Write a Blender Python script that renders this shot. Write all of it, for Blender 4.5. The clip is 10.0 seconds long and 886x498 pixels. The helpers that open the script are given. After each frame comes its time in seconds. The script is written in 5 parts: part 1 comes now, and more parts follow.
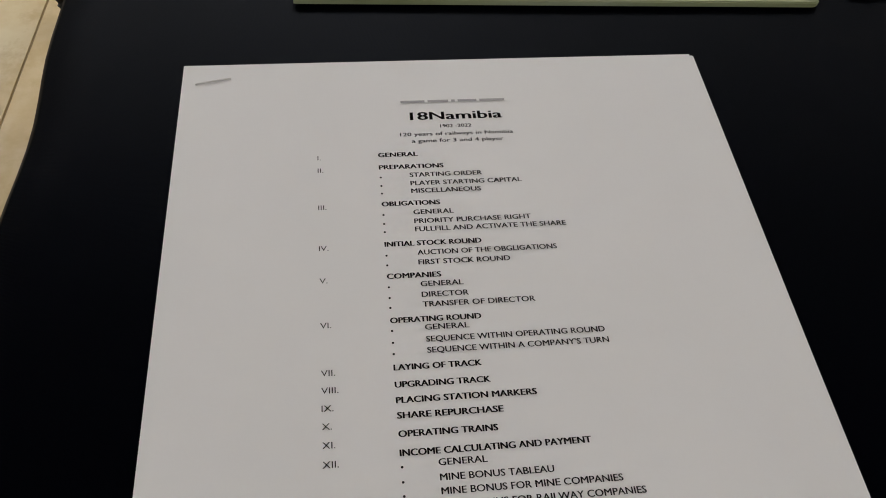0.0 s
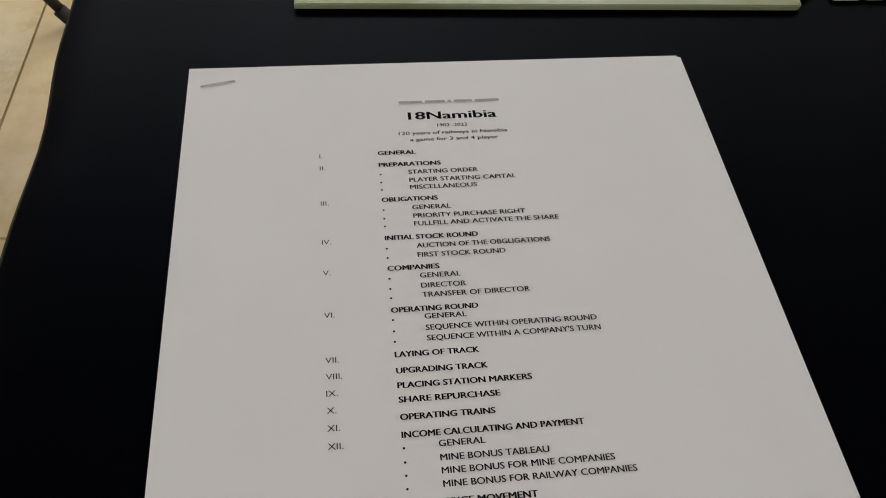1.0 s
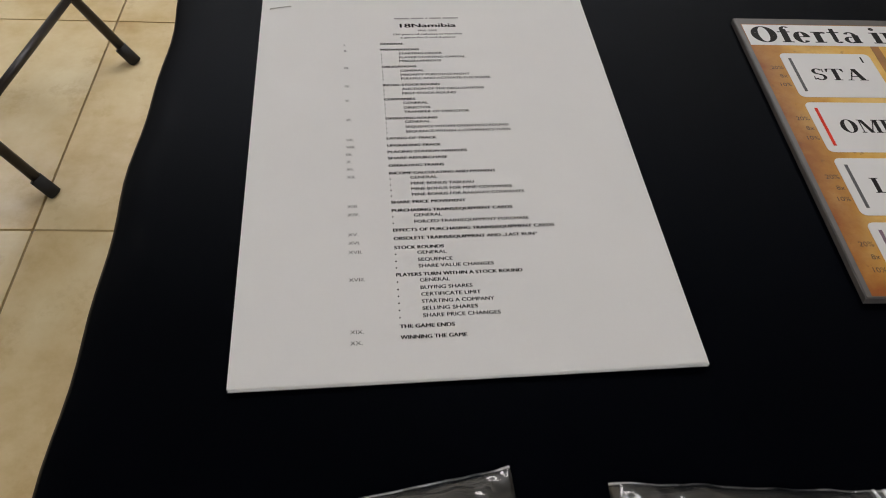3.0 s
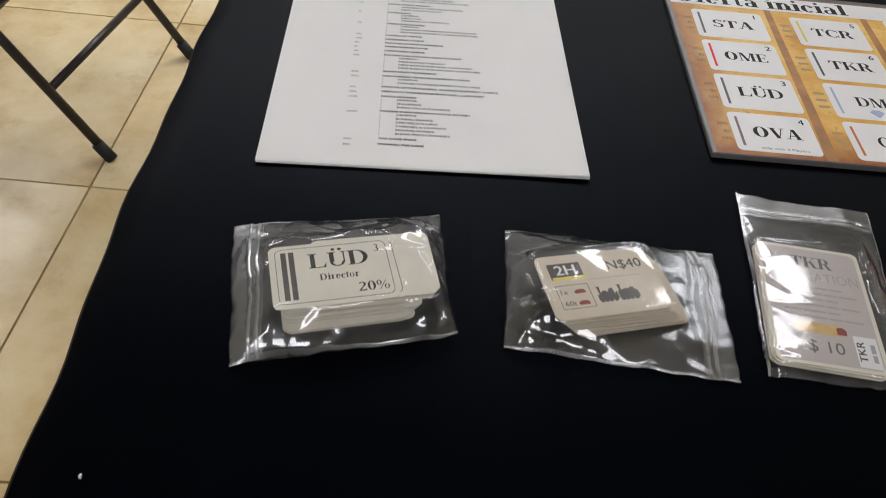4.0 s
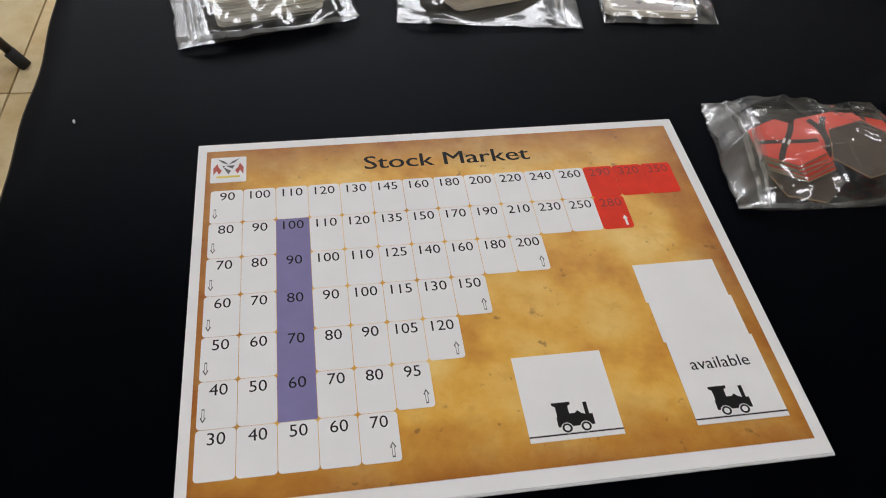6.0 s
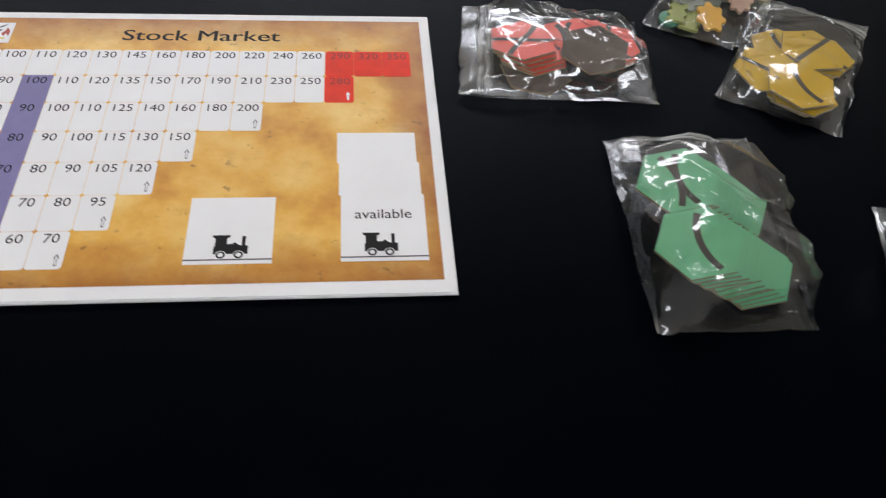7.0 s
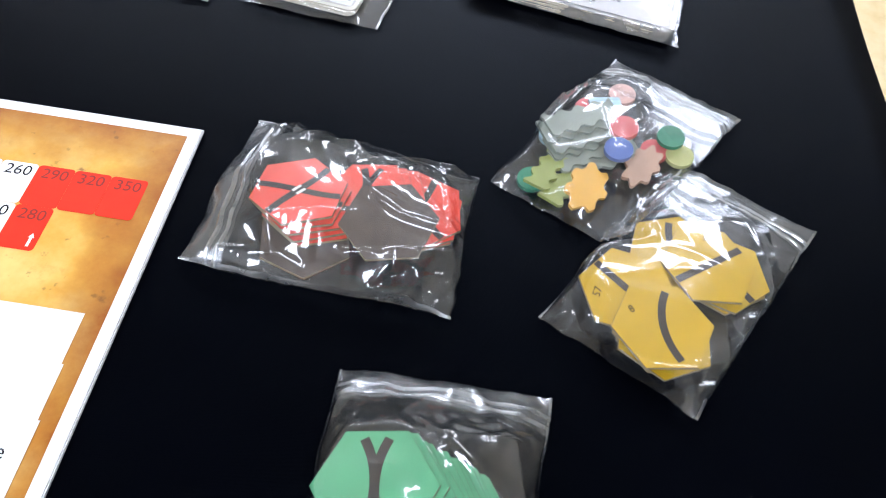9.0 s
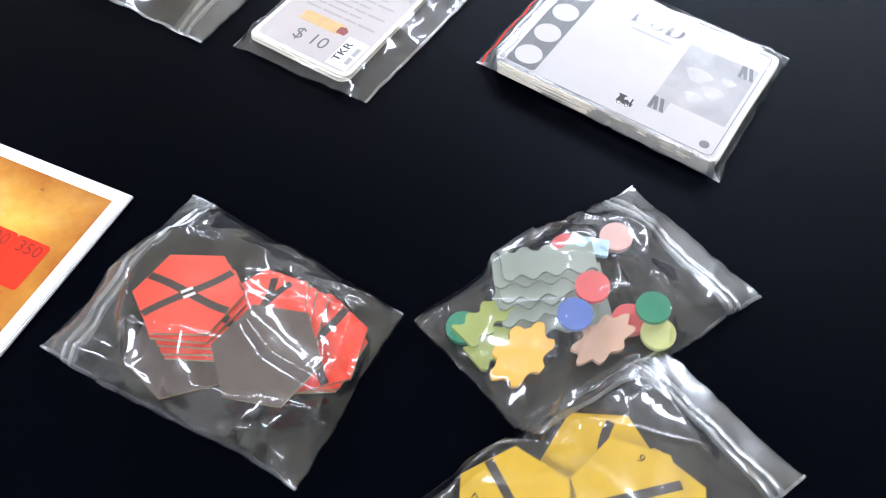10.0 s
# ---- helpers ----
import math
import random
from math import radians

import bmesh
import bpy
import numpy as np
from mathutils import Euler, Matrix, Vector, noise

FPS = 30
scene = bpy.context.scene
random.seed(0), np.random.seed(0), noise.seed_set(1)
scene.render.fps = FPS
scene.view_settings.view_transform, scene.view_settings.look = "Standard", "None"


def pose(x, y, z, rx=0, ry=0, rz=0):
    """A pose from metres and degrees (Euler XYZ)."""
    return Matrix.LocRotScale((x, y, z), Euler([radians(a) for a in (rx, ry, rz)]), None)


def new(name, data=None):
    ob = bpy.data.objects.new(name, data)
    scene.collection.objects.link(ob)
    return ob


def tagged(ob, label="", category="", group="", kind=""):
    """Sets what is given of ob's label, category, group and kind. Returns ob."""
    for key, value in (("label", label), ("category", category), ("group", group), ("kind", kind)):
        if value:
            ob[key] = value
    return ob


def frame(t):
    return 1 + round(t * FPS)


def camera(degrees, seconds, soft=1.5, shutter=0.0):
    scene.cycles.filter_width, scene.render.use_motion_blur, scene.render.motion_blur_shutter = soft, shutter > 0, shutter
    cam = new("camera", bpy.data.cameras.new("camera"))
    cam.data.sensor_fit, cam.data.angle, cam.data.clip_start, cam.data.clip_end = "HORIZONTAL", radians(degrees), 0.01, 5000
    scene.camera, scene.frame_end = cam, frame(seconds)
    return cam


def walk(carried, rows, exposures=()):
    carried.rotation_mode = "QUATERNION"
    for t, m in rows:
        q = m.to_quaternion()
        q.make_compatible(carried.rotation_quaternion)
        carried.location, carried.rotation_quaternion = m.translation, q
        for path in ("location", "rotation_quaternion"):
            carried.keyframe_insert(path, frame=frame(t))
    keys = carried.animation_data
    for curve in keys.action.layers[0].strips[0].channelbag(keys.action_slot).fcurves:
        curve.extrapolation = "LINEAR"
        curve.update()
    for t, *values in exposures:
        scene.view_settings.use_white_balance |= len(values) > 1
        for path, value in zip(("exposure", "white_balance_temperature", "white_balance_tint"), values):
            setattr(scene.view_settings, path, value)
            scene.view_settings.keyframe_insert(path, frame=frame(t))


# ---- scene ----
cam = camera(56.35, 10.0, soft=1.0, shutter=0.15)
# seconds, eye, yaw, pitch, roll
PATH = [
    (0.0, 0.0647, 0.0362, 0.9829, -10.31, -54.05, 5.66),
    (0.5, 0.0627, 0.0339, 0.9833, -10.12, -53.84, 5.25),
    (1.0, 0.0619, 0.0255, 0.9894, -10.88, -53.52, 5.77),
    (1.5, 0.0600, 0.0063, 0.9965, -10.80, -52.75, 5.17),
    (2.0, 0.0603, -0.0343, 1.0079, -11.38, -51.81, 4.96),
    (2.2, 0.0595, -0.0579, 1.0145, -11.15, -51.41, 4.62),
    (3.3, 0.0625, -0.2575, 1.0714, -6.69, -47.03, 4.47),
    (3.5, 0.0701, -0.3045, 1.0784, -5.98, -45.89, 5.32),
    (4.0, 0.0881, -0.4031, 1.0827, -4.86, -44.75, 6.16),
    (4.5, 0.0856, -0.4689, 1.0661, -5.28, -45.20, 7.69),
    (5.0, 0.0894, -0.5113, 1.0477, -6.95, -48.09, 6.00),
    (5.2, 0.0815, -0.5325, 1.0446, -9.91, -47.75, 7.03),
    (6.3, 0.1016, -0.6215, 1.0592, -11.99, -49.20, 3.66),
    (6.5, 0.1357, -0.6401, 1.0588, -11.16, -49.55, 3.58),
    (7.0, 0.2420, -0.6890, 1.0530, -9.86, -49.81, 6.03),
    (7.5, 0.3296, -0.7384, 1.0629, -6.57, -48.46, 6.45),
    (8.0, 0.3770, -0.7089, 1.0623, -6.21, -50.59, 6.37),
    (8.5, 0.4091, -0.6023, 1.0608, -4.21, -51.70, 8.08),
    (9.0, 0.4139, -0.5174, 1.0366, 0.41, -52.61, 7.93),
    (9.5, 0.4417, -0.4629, 1.0325, 6.97, -55.14, 6.09),
    (10.0, 0.4967, -0.4023, 1.0368, 21.26, -55.70, 2.32),
]
ROOM_LIGHT = 8.8
walk(cam, [(t, pose(x, y, z, 90 + pitch, 0, yaw) @ pose(0, 0, 0, 0, 0, roll)) for t, x, y, z, yaw, pitch, roll in PATH],
     exposures=[(0.0, 0.0, 6750, 10), (2.0, 0.06, 6750, 10), (3.5, 0.2, 6650, 10), (4.5, 0.62, 6450, 10), (5.0, 0.62, 6450, 10), (6.5, 0.33, 6550, 10), (7.0, 0.66, 6350, 10),
                (7.5, 1.18, 5900, 10), (8.0, 1.52, 5700, 10), (8.5, 1.75, 5600, 10), (9.0, 1.56, 5700, 10), (9.5, 1.74, 5600, 10), (10.0, 1.86, 5700, 10)])

world = bpy.data.worlds.new("world")
world.use_nodes = True
world.node_tree.nodes["Background"].inputs[0].default_value = (0.9, 0.93, 1.0, 1)
world.node_tree.nodes["Background"].inputs[1].default_value = 0.05
scene.world = world

TABLE = 0.75


# ---------------------------------------------------------------- materials
class Nodes:
    """A small builder of node materials."""

    def __init__(self, name):
        self.mat = bpy.data.materials.new(name)
        self.mat.use_nodes = True
        self.tree = self.mat.node_tree
        self.bsdf = self.tree.nodes["Principled BSDF"]
        self.out = self.tree.nodes["Material Output"]

    def add(self, kind, **inputs):
        node = self.tree.nodes.new(kind)
        for key, value in inputs.items():
            name = key.replace("_", " ")
            if hasattr(value, "is_output"):
                self.tree.links.new(value, node.inputs[name])
            else:
                node.inputs[name].default_value = value
        return node

    def link(self, a, b):
        self.tree.links.new(a, b)

    def coords(self, kind="Object"):
        return self.tree.nodes.new("ShaderNodeTexCoord").outputs[kind]

    def noise(self, vector, scale, detail=4.0, rough=0.55):
        node = self.add("ShaderNodeTexNoise", Scale=scale, Detail=detail, Roughness=rough)
        self.link(vector, node.inputs["Vector"])
        return node.outputs["Fac"]

    def ramp(self, fac, *stops):
        node = self.tree.nodes.new("ShaderNodeValToRGB")
        self.link(fac, node.inputs["Fac"])
        while len(node.color_ramp.elements) < len(stops):
            node.color_ramp.elements.new(0.5)
        for e, (p, c) in zip(node.color_ramp.elements, stops):
            e.position, e.color = p, (*c, 1)
        return node.outputs["Color"]

    def mix(self, fac, a, b, blend="MIX"):
        node = self.tree.nodes.new("ShaderNodeMix")
        node.data_type, node.blend_type = "RGBA", blend
        for value, socket in ((fac, node.inputs[0]), (a, node.inputs[6]), (b, node.inputs[7])):
            if hasattr(value, "is_output"):
                self.link(value, socket)
            else:
                socket.default_value = value if isinstance(value, float) else (*value, 1)
        return node.outputs[2]

    def bump(self, height, strength, distance):
        node = self.add("ShaderNodeBump", Strength=strength, Distance=distance)
        self.link(height, node.inputs["Height"])
        self.link(node.outputs["Normal"], self.bsdf.inputs["Normal"])

    def base(self, color, rough=0.6, **more):
        if hasattr(color, "is_output"):
            self.link(color, self.bsdf.inputs["Base Color"])
        else:
            self.bsdf.inputs["Base Color"].default_value = (*color, 1)
        if hasattr(rough, "is_output"):
            self.link(rough, self.bsdf.inputs["Roughness"])
        else:
            self.bsdf.inputs["Roughness"].default_value = rough
        for key, value in more.items():
            self.bsdf.inputs[key.replace("_", " ")].default_value = value
        return self


def plain(name, color, rough=0.6, vary=0.08, scale=60.0, relief=0.0, **more):
    """A paint, card or plastic with a little mottling and relief."""
    n = Nodes(name)
    c = n.coords()
    f = n.noise(c, scale, 5)
    dark = tuple(v * (1 - vary) for v in color)
    light = tuple(min(1, v * (1 + vary)) for v in color)
    n.base(n.ramp(f, (0.3, dark), (0.7, light)), rough, **more)
    if relief:
        n.bump(n.noise(c, scale * 6, 3), 0.4, relief)
    return n.mat


def cloth_material():
    n = Nodes("black_cloth")
    c = n.coords()
    weave = n.add("ShaderNodeTexWave", Scale=900.0, Distortion=0.6, Detail=1.0)
    n.link(c, weave.inputs["Vector"])
    f = n.noise(c, 7, 4)
    n.base(n.ramp(f, (0.3, (0.0004, 0.0005, 0.0012)), (0.7, (0.0007, 0.0009, 0.0022))), 0.36,
           Specular_Tint=(0.55, 0.72, 1.0, 1), Specular_IOR_Level=0.027)
    slack = n.noise(c, 11, 3, 0.5)
    n.bump(n.mix(0.05, slack, weave.outputs["Color"]), 0.30, 0.002)
    return n.mat


def paper_material(name="white_paper", color=(0.80, 0.79, 0.785), rough=0.55):
    n = Nodes(name)
    c = n.coords()
    f = n.noise(c, 14, 3)
    n.base(n.ramp(f, (0.3, tuple(v * 0.965 for v in color)), (0.7, color)), rough, Specular_IOR_Level=0.35)
    n.bump(n.noise(c, 1500, 2), 0.15, 0.0001)
    return n.mat


def parchment_material(w, h):
    """Printed old parchment: ochre with pale clouds, brown scorched borders and specks. Local x to the right, y upwards from the lower left."""
    n = Nodes("printed_parchment")
    c = n.coords()
    sep = n.tree.nodes.new("ShaderNodeSeparateXYZ")
    n.link(c, sep.inputs[0])

    def math_node(op, a, b):
        m = n.tree.nodes.new("ShaderNodeMath")
        m.operation = op
        for v, s in ((a, m.inputs[0]), (b, m.inputs[1])):
            if hasattr(v, "is_output"):
                n.link(v, s)
            else:
                s.default_value = v
        return m.outputs[0]

    dx = math_node("MINIMUM", sep.outputs[0], math_node("SUBTRACT", w, sep.outputs[0]))
    dy = math_node("MINIMUM", sep.outputs[1], math_node("SUBTRACT", h, sep.outputs[1]))
    edge = math_node("MINIMUM", dx, dy)
    wob = math_node("MULTIPLY", math_node("SUBTRACT", n.noise(c, 40, 6, 0.65), 0.5), 0.035)
    edge = math_node("ADD", edge, wob)
    border = n.ramp(math_node("MULTIPLY", edge, 24.0), (0.02, (1, 1, 1)), (0.32, (0.62, 0.62, 0.62)), (0.85, (0, 0, 0)))
    cloud = n.ramp(n.noise(c, 22, 6, 0.6), (0.28, (0.52, 0.195, 0.013)), (0.47, (0.74, 0.395, 0.058)), (0.66, (0.85, 0.575, 0.18)))
    col = n.mix(border, cloud, (0.31, 0.085, 0.005))
    blot = n.ramp(n.noise(c, 60, 5, 0.7), (0.58, (0, 0, 0)), (0.70, (0.35, 0.35, 0.35)))
    col = n.mix(blot, col, (0.50, 0.24, 0.035))
    col = n.mix(n.ramp(n.noise(c, 150, 3), (0.66, (0, 0, 0)), (0.74, (0.75, 0.75, 0.75))), col, (0.22, 0.09, 0.02))
    n.base(col, 0.42, Specular_IOR_Level=0.4)
    n.bump(n.noise(c, 900, 2), 0.1, 0.0001)
    return n.mat


def film_material(name="clear_film", haze=0.034, rough=0.07, gloss=0.95, base_shine=0.065):
    """Thin clear plastic: lets light through, shines, and is faintly milky."""
    n = Nodes(name)
    c = n.coords()
    b = n.add("ShaderNodeBump", Strength=0.20, Distance=0.0006)
    n.link(n.mix(0.12, n.noise(c, 45, 2, 0.45), n.noise(c, 240, 3, 0.55)), b.inputs["Height"])
    clear = n.add("ShaderNodeBsdfTransparent", Color=(0.965, 0.97, 0.975, 1))
    shine = n.add("ShaderNodeBsdfGlossy", Color=(gloss, gloss, gloss, 1), Roughness=rough)
    n.link(b.outputs["Normal"], shine.inputs["Normal"])
    dull = n.add("ShaderNodeBsdfDiffuse", Color=(0.75, 0.78, 0.82, 1))
    satin = n.add("ShaderNodeBsdfGlossy", Color=(0.86, 0.87, 0.88, 1), Roughness=0.30)
    n.link(b.outputs["Normal"], satin.inputs["Normal"])
    milk = n.tree.nodes.new("ShaderNodeMixShader")
    milk.inputs[0].default_value = 0.85
    n.link(dull.outputs[0], milk.inputs[1])
    n.link(satin.outputs[0], milk.inputs[2])
    one = n.tree.nodes.new("ShaderNodeMixShader")
    n.link(n.ramp(n.noise(c, 38, 4, 0.6), (0.3, (haze * 0.55,) * 3), (0.7, (haze * 1.45,) * 3)), one.inputs[0])
    n.link(clear.outputs[0], one.inputs[1])
    n.link(milk.outputs[0], one.inputs[2])
    two = n.tree.nodes.new("ShaderNodeMixShader")
    facing = n.add("ShaderNodeLayerWeight", Blend=0.5)
    n.link(b.outputs["Normal"], facing.inputs["Normal"])
    steep = n.tree.nodes.new("ShaderNodeMath")
    steep.operation, steep.inputs[1].default_value = "POWER", 4.0
    n.link(facing.outputs["Facing"], steep.inputs[0])
    part_shine = n.tree.nodes.new("ShaderNodeMath")
    part_shine.operation, part_shine.inputs[1].default_value, part_shine.inputs[2].default_value = "MULTIPLY_ADD", 0.75, base_shine
    n.link(steep.outputs[0], part_shine.inputs[0])
    n.link(part_shine.outputs[0], two.inputs[0])
    n.link(one.outputs[0], two.inputs[1])
    n.link(shine.outputs[0], two.inputs[2])
    n.link(two.outputs[0], n.out.inputs["Surface"])
    n.tree.nodes.remove(n.bsdf)
    return n.mat


def tile_material():
    n = Nodes("cream_floor_tile")
    c = n.coords()
    rnd = n.tree.nodes.new("ShaderNodeObjectInfo").outputs["Random"]
    shift = n.add("ShaderNodeVectorMath")
    n.link(c, shift.inputs[0])
    n.link(rnd, shift.inputs[1])
    v = shift.outputs[0]
    cloud = n.ramp(n.noise(v, 5, 7, 0.62), (0.28, (0.52, 0.36, 0.16)), (0.5, (0.69, 0.54, 0.30)), (0.72, (0.79, 0.67, 0.43)))
    vein = n.ramp(n.noise(v, 11, 9, 0.7), (0.55, (0, 0, 0)), (0.72, (0.5, 0.5, 0.5)))
    n.base(n.mix(vein, cloud, (0.46, 0.30, 0.12)), 0.25, Specular_IOR_Level=0.5)
    return n.mat


def wall_material(name, color):
    n = Nodes(name)
    c = n.coords()
    n.base(n.ramp(n.noise(c, 2.5, 5), (0.3, tuple(v * 0.93 for v in color)), (0.7, color)), 0.85)
    n.bump(n.noise(c, 180, 3), 0.3, 0.001)
    return n.mat


def glow_material(name, color, strength):
    n = Nodes(name)
    n.base((0.8, 0.8, 0.8), 0.5)
    n.bsdf.inputs["Emission Color"].default_value = (*color, 1)
    n.bsdf.inputs["Emission Strength"].default_value = strength
    return n.mat


CLOTH, PAPER, FILM = cloth_material(), paper_material(), film_material()
ZIP = film_material("zip_film", 0.34, 0.12)
BAND = film_material("zip_band_film", 0.16, 0.26, 0.8, 0.04)
CARD = plain("cream_card", (0.74, 0.69, 0.59), 0.5, 0.04, 90)
CARD_EDGE = plain("card_edge", (0.64, 0.57, 0.45), 0.7, 0.1, 300)
WHITE = plain("white_print", (0.80, 0.79, 0.79), 0.45, 0.02, 40)
INK = plain("black_ink", (0.010, 0.009, 0.009), 0.5, 0.2, 400, Specular_IOR_Level=0.15)
GREY_INK = plain("grey_ink", (0.10, 0.10, 0.105), 0.55, 0.15, 400)
PALE_INK = plain("pale_grey_ink", (0.36, 0.35, 0.35), 0.55, 0.1, 400)
BROWN_INK = plain("brown_ink", (0.035, 0.024, 0.019), 0.5, 0.15, 300)
RED = plain("red_print", (0.76, 0.030, 0.007), 0.55, 0.08, 120, Specular_IOR_Level=0.25)
RED_DARK = plain("dark_red_ink", (0.24, 0.010, 0.006), 0.5, 0.1, 200)
PURPLE = plain("mauve_print", (0.215, 0.19, 0.37), 0.55, 0.05, 120, Specular_IOR_Level=0.25)
MAUVE = plain("faded_purple_ink", (0.20, 0.12, 0.17), 0.5, 0.1, 200)
YELLOW_INK = plain("yellow_ink", (0.75, 0.60, 0.10), 0.5, 0.1, 200)
GREEN_INK = plain("dark_green_ink", (0.04, 0.07, 0.05), 0.5, 0.1, 200)
BLUE_INK = plain("pale_blue_ink", (0.36, 0.45, 0.62), 0.5, 0.1, 200)
ORANGE_INK = plain("orange_ink", (0.55, 0.16, 0.04), 0.5, 0.1, 200)
STEEL = plain("staple_steel", (0.62, 0.60, 0.58), 0.3, 0.05, 300, Metallic=1.0)
BLACK_STEEL = plain("black_painted_steel", (0.022, 0.017, 0.015), 0.4, 0.25, 60)
GREY_STEEL = plain("grey_painted_steel", (0.22, 0.21, 0.20), 0.4, 0.15, 60)
RUBBER = plain("black_rubber", (0.014, 0.013, 0.013), 0.7, 0.2, 150)
CARDBOARD = plain("grey_brown_cardboard", (0.090, 0.066, 0.052), 0.7, 0.12, 160, 0.0002)
KRAFT = plain("kraft_tile_edge", (0.34, 0.265, 0.155), 0.8, 0.15, 300)
TAN_CARD = plain("tan_card", (0.64, 0.55, 0.43), 0.5, 0.05, 90)
TILE_YELLOW = plain("yellow_tile_print", (0.59, 0.365, 0.004), 0.42, 0.06, 90)
TILE_GREEN = plain("green_tile_print", (0.12, 0.40, 0.20), 0.42, 0.08, 90)
TILE_RED = plain("red_tile_print", (0.78, 0.06, 0.03), 0.42, 0.08, 90)
DARK_EDGE = plain("laminated_border", (0.13, 0.12, 0.115), 0.3, 0.1, 100)


# ---------------------------------------------------------------- mesh helpers
def part(name, bm, material, parent, label="", m=None):
    """Links a bmesh as one mesh object under a thing or a part."""
    me = bpy.data.meshes.new(name)
    bm.to_mesh(me)
    bm.free()
    return put(name, me, material, parent, label, m)


def put(name, me, material, parent, label="", m=None):
    if material is not None and not me.materials:
        me.materials.append(material)
    ob = new(name, me)
    ob.parent = parent
    if m is not None:
        ob.matrix_basis = m
    return tagged(ob, label)


def thing(name, m, label, category, group=""):
    ob = new(name)
    ob.empty_display_size = 0.02
    ob.matrix_basis = m
    return tagged(ob, label, category, group)


def prism(outline, z0, z1, bm=None, index=0, side=None):
    """Adds a plate of that outline (counterclockwise) between two heights."""
    bm = bm or bmesh.new()
    low = [bm.verts.new((x, y, z0)) for x, y in outline]
    top = [bm.verts.new((x, y, z1)) for x, y in outline]
    bm.faces.new(low[::-1]).material_index = index if side is None else side
    bm.faces.new(top).material_index = index
    for i in range(len(outline)):
        j = (i + 1) % len(outline)
        bm.faces.new((low[i], low[j], top[j], top[i])).material_index = index if side is None else side
    return bm


def rect(x0, y0, x1, y1, r=0.0, n=4):
    if r <= 0:
        return [(x0, y0), (x1, y0), (x1, y1), (x0, y1)]
    pts = []
    for cx, cy, a in ((x1 - r, y0 + r, -90), (x1 - r, y1 - r, 0), (x0 + r, y1 - r, 90), (x0 + r, y0 + r, 180)):
        pts += [(cx + r * math.cos(radians(a + 90 * k / n)), cy + r * math.sin(radians(a + 90 * k / n))) for k in range(n + 1)]
    return pts


def disc(cx, cy, r, n=20):
    return [(cx + r * math.cos(2 * math.pi * k / n), cy + r * math.sin(2 * math.pi * k / n)) for k in range(n)]


def ring(outline_out, outline_in, z0, z1, bm=None):
    """A flat frame between two outlines of the same number of points."""
    bm = bm or bmesh.new()
    n = len(outline_out)
    v = [[bm.verts.new((*p, z)) for p in o] for z in (z0, z1) for o in (outline_out, outline_in)]
    for i in range(n):
        j = (i + 1) % n
        bm.faces.new((v[2][i], v[2][j], v[3][j], v[3][i]))
        bm.faces.new((v[0][j], v[0][i], v[1][i], v[1][j]))
        bm.faces.new((v[0][i], v[0][j], v[2][j], v[2][i]))
        bm.faces.new((v[3][i], v[3][j], v[1][j], v[1][i]))
    return bm


def box(x0, y0, z0, x1, y1, z1, bm=None, bevel=0.0):
    bm = prism(rect(x0, y0, x1, y1), z0, z1, bm)
    if bevel:
        bmesh.ops.bevel(bm, geom=list(bm.edges), offset=bevel, segments=2, affect="EDGES")
    return bm


def tube(points, r, n=10, bm=None):
    """A round bar along points, with closed ends."""
    bm = bm or bmesh.new()
    points = [Vector(p) for p in points]
    rings = []
    for i, p in enumerate(points):
        d = (points[min(i + 1, len(points) - 1)] - points[max(i - 1, 0)]).normalized()
        a = d.orthogonal().normalized()
        b = d.cross(a)
        rings.append([bm.verts.new(p + r * (math.cos(2 * math.pi * k / n) * a + math.sin(2 * math.pi * k / n) * b)) for k in range(n)])
    for u, v in zip(rings, rings[1:]):
        best = min(range(n), key=lambda s: sum((u[k].co - v[(k + s) % n].co).length for k in range(n)))
        for k in range(n):
            bm.faces.new((u[k], u[(k + 1) % n], v[(k + 1 + best) % n], v[(k + best) % n]))
    bm.faces.new(rings[0][::-1])
    bm.faces.new(rings[-1])
    bmesh.ops.recalc_face_normals(bm, faces=bm.faces)
    for f in bm.faces:
        f.smooth = len(f.verts) == 4
    return bm


LETTERS = {}


def letters(text, height, width=0.0, bold=0.0, align="LEFT"):
    """A flat mesh of the text in the built-in font, with capitals of that height; a width stretches it."""
    key = (text, height, width, bold, align)
    if key in LETTERS:
        return LETTERS[key]
    data = bpy.data.curves.new("writing", "FONT")
    data.body, data.size, data.offset, data.resolution_u = text, height / 0.70, 0.0, 3
    ob = new("writing", data)
    me = bpy.data.meshes.new_from_object(ob.evaluated_get(bpy.context.evaluated_depsgraph_get()))
    bpy.data.objects.remove(ob)
    bpy.data.curves.remove(data)
    xs = [v.co.x for v in me.vertices] or [0, 1]
    low, high = min(xs), max(xs)
    k = width / (high - low) if width else 1.0
    move = {"LEFT": low, "CENTER": (low + high) / 2, "RIGHT": high}[align]
    for v in me.vertices:
        v.co.x = (v.co.x - move) * k
    if bold:
        # heavier strokes: the same letters again, a little to each side
        bm = bmesh.new()
        for k in (-1, 0, 1):
            first = len(bm.verts)
            bm.from_mesh(me)
            bm.verts.ensure_lookup_table()
            for v in bm.verts[first:]:
                v.co.x += k * bold * height
                v.co.z += k * 0.00001
        bm.to_mesh(me)
        bm.free()
    LETTERS[key] = me
    return me


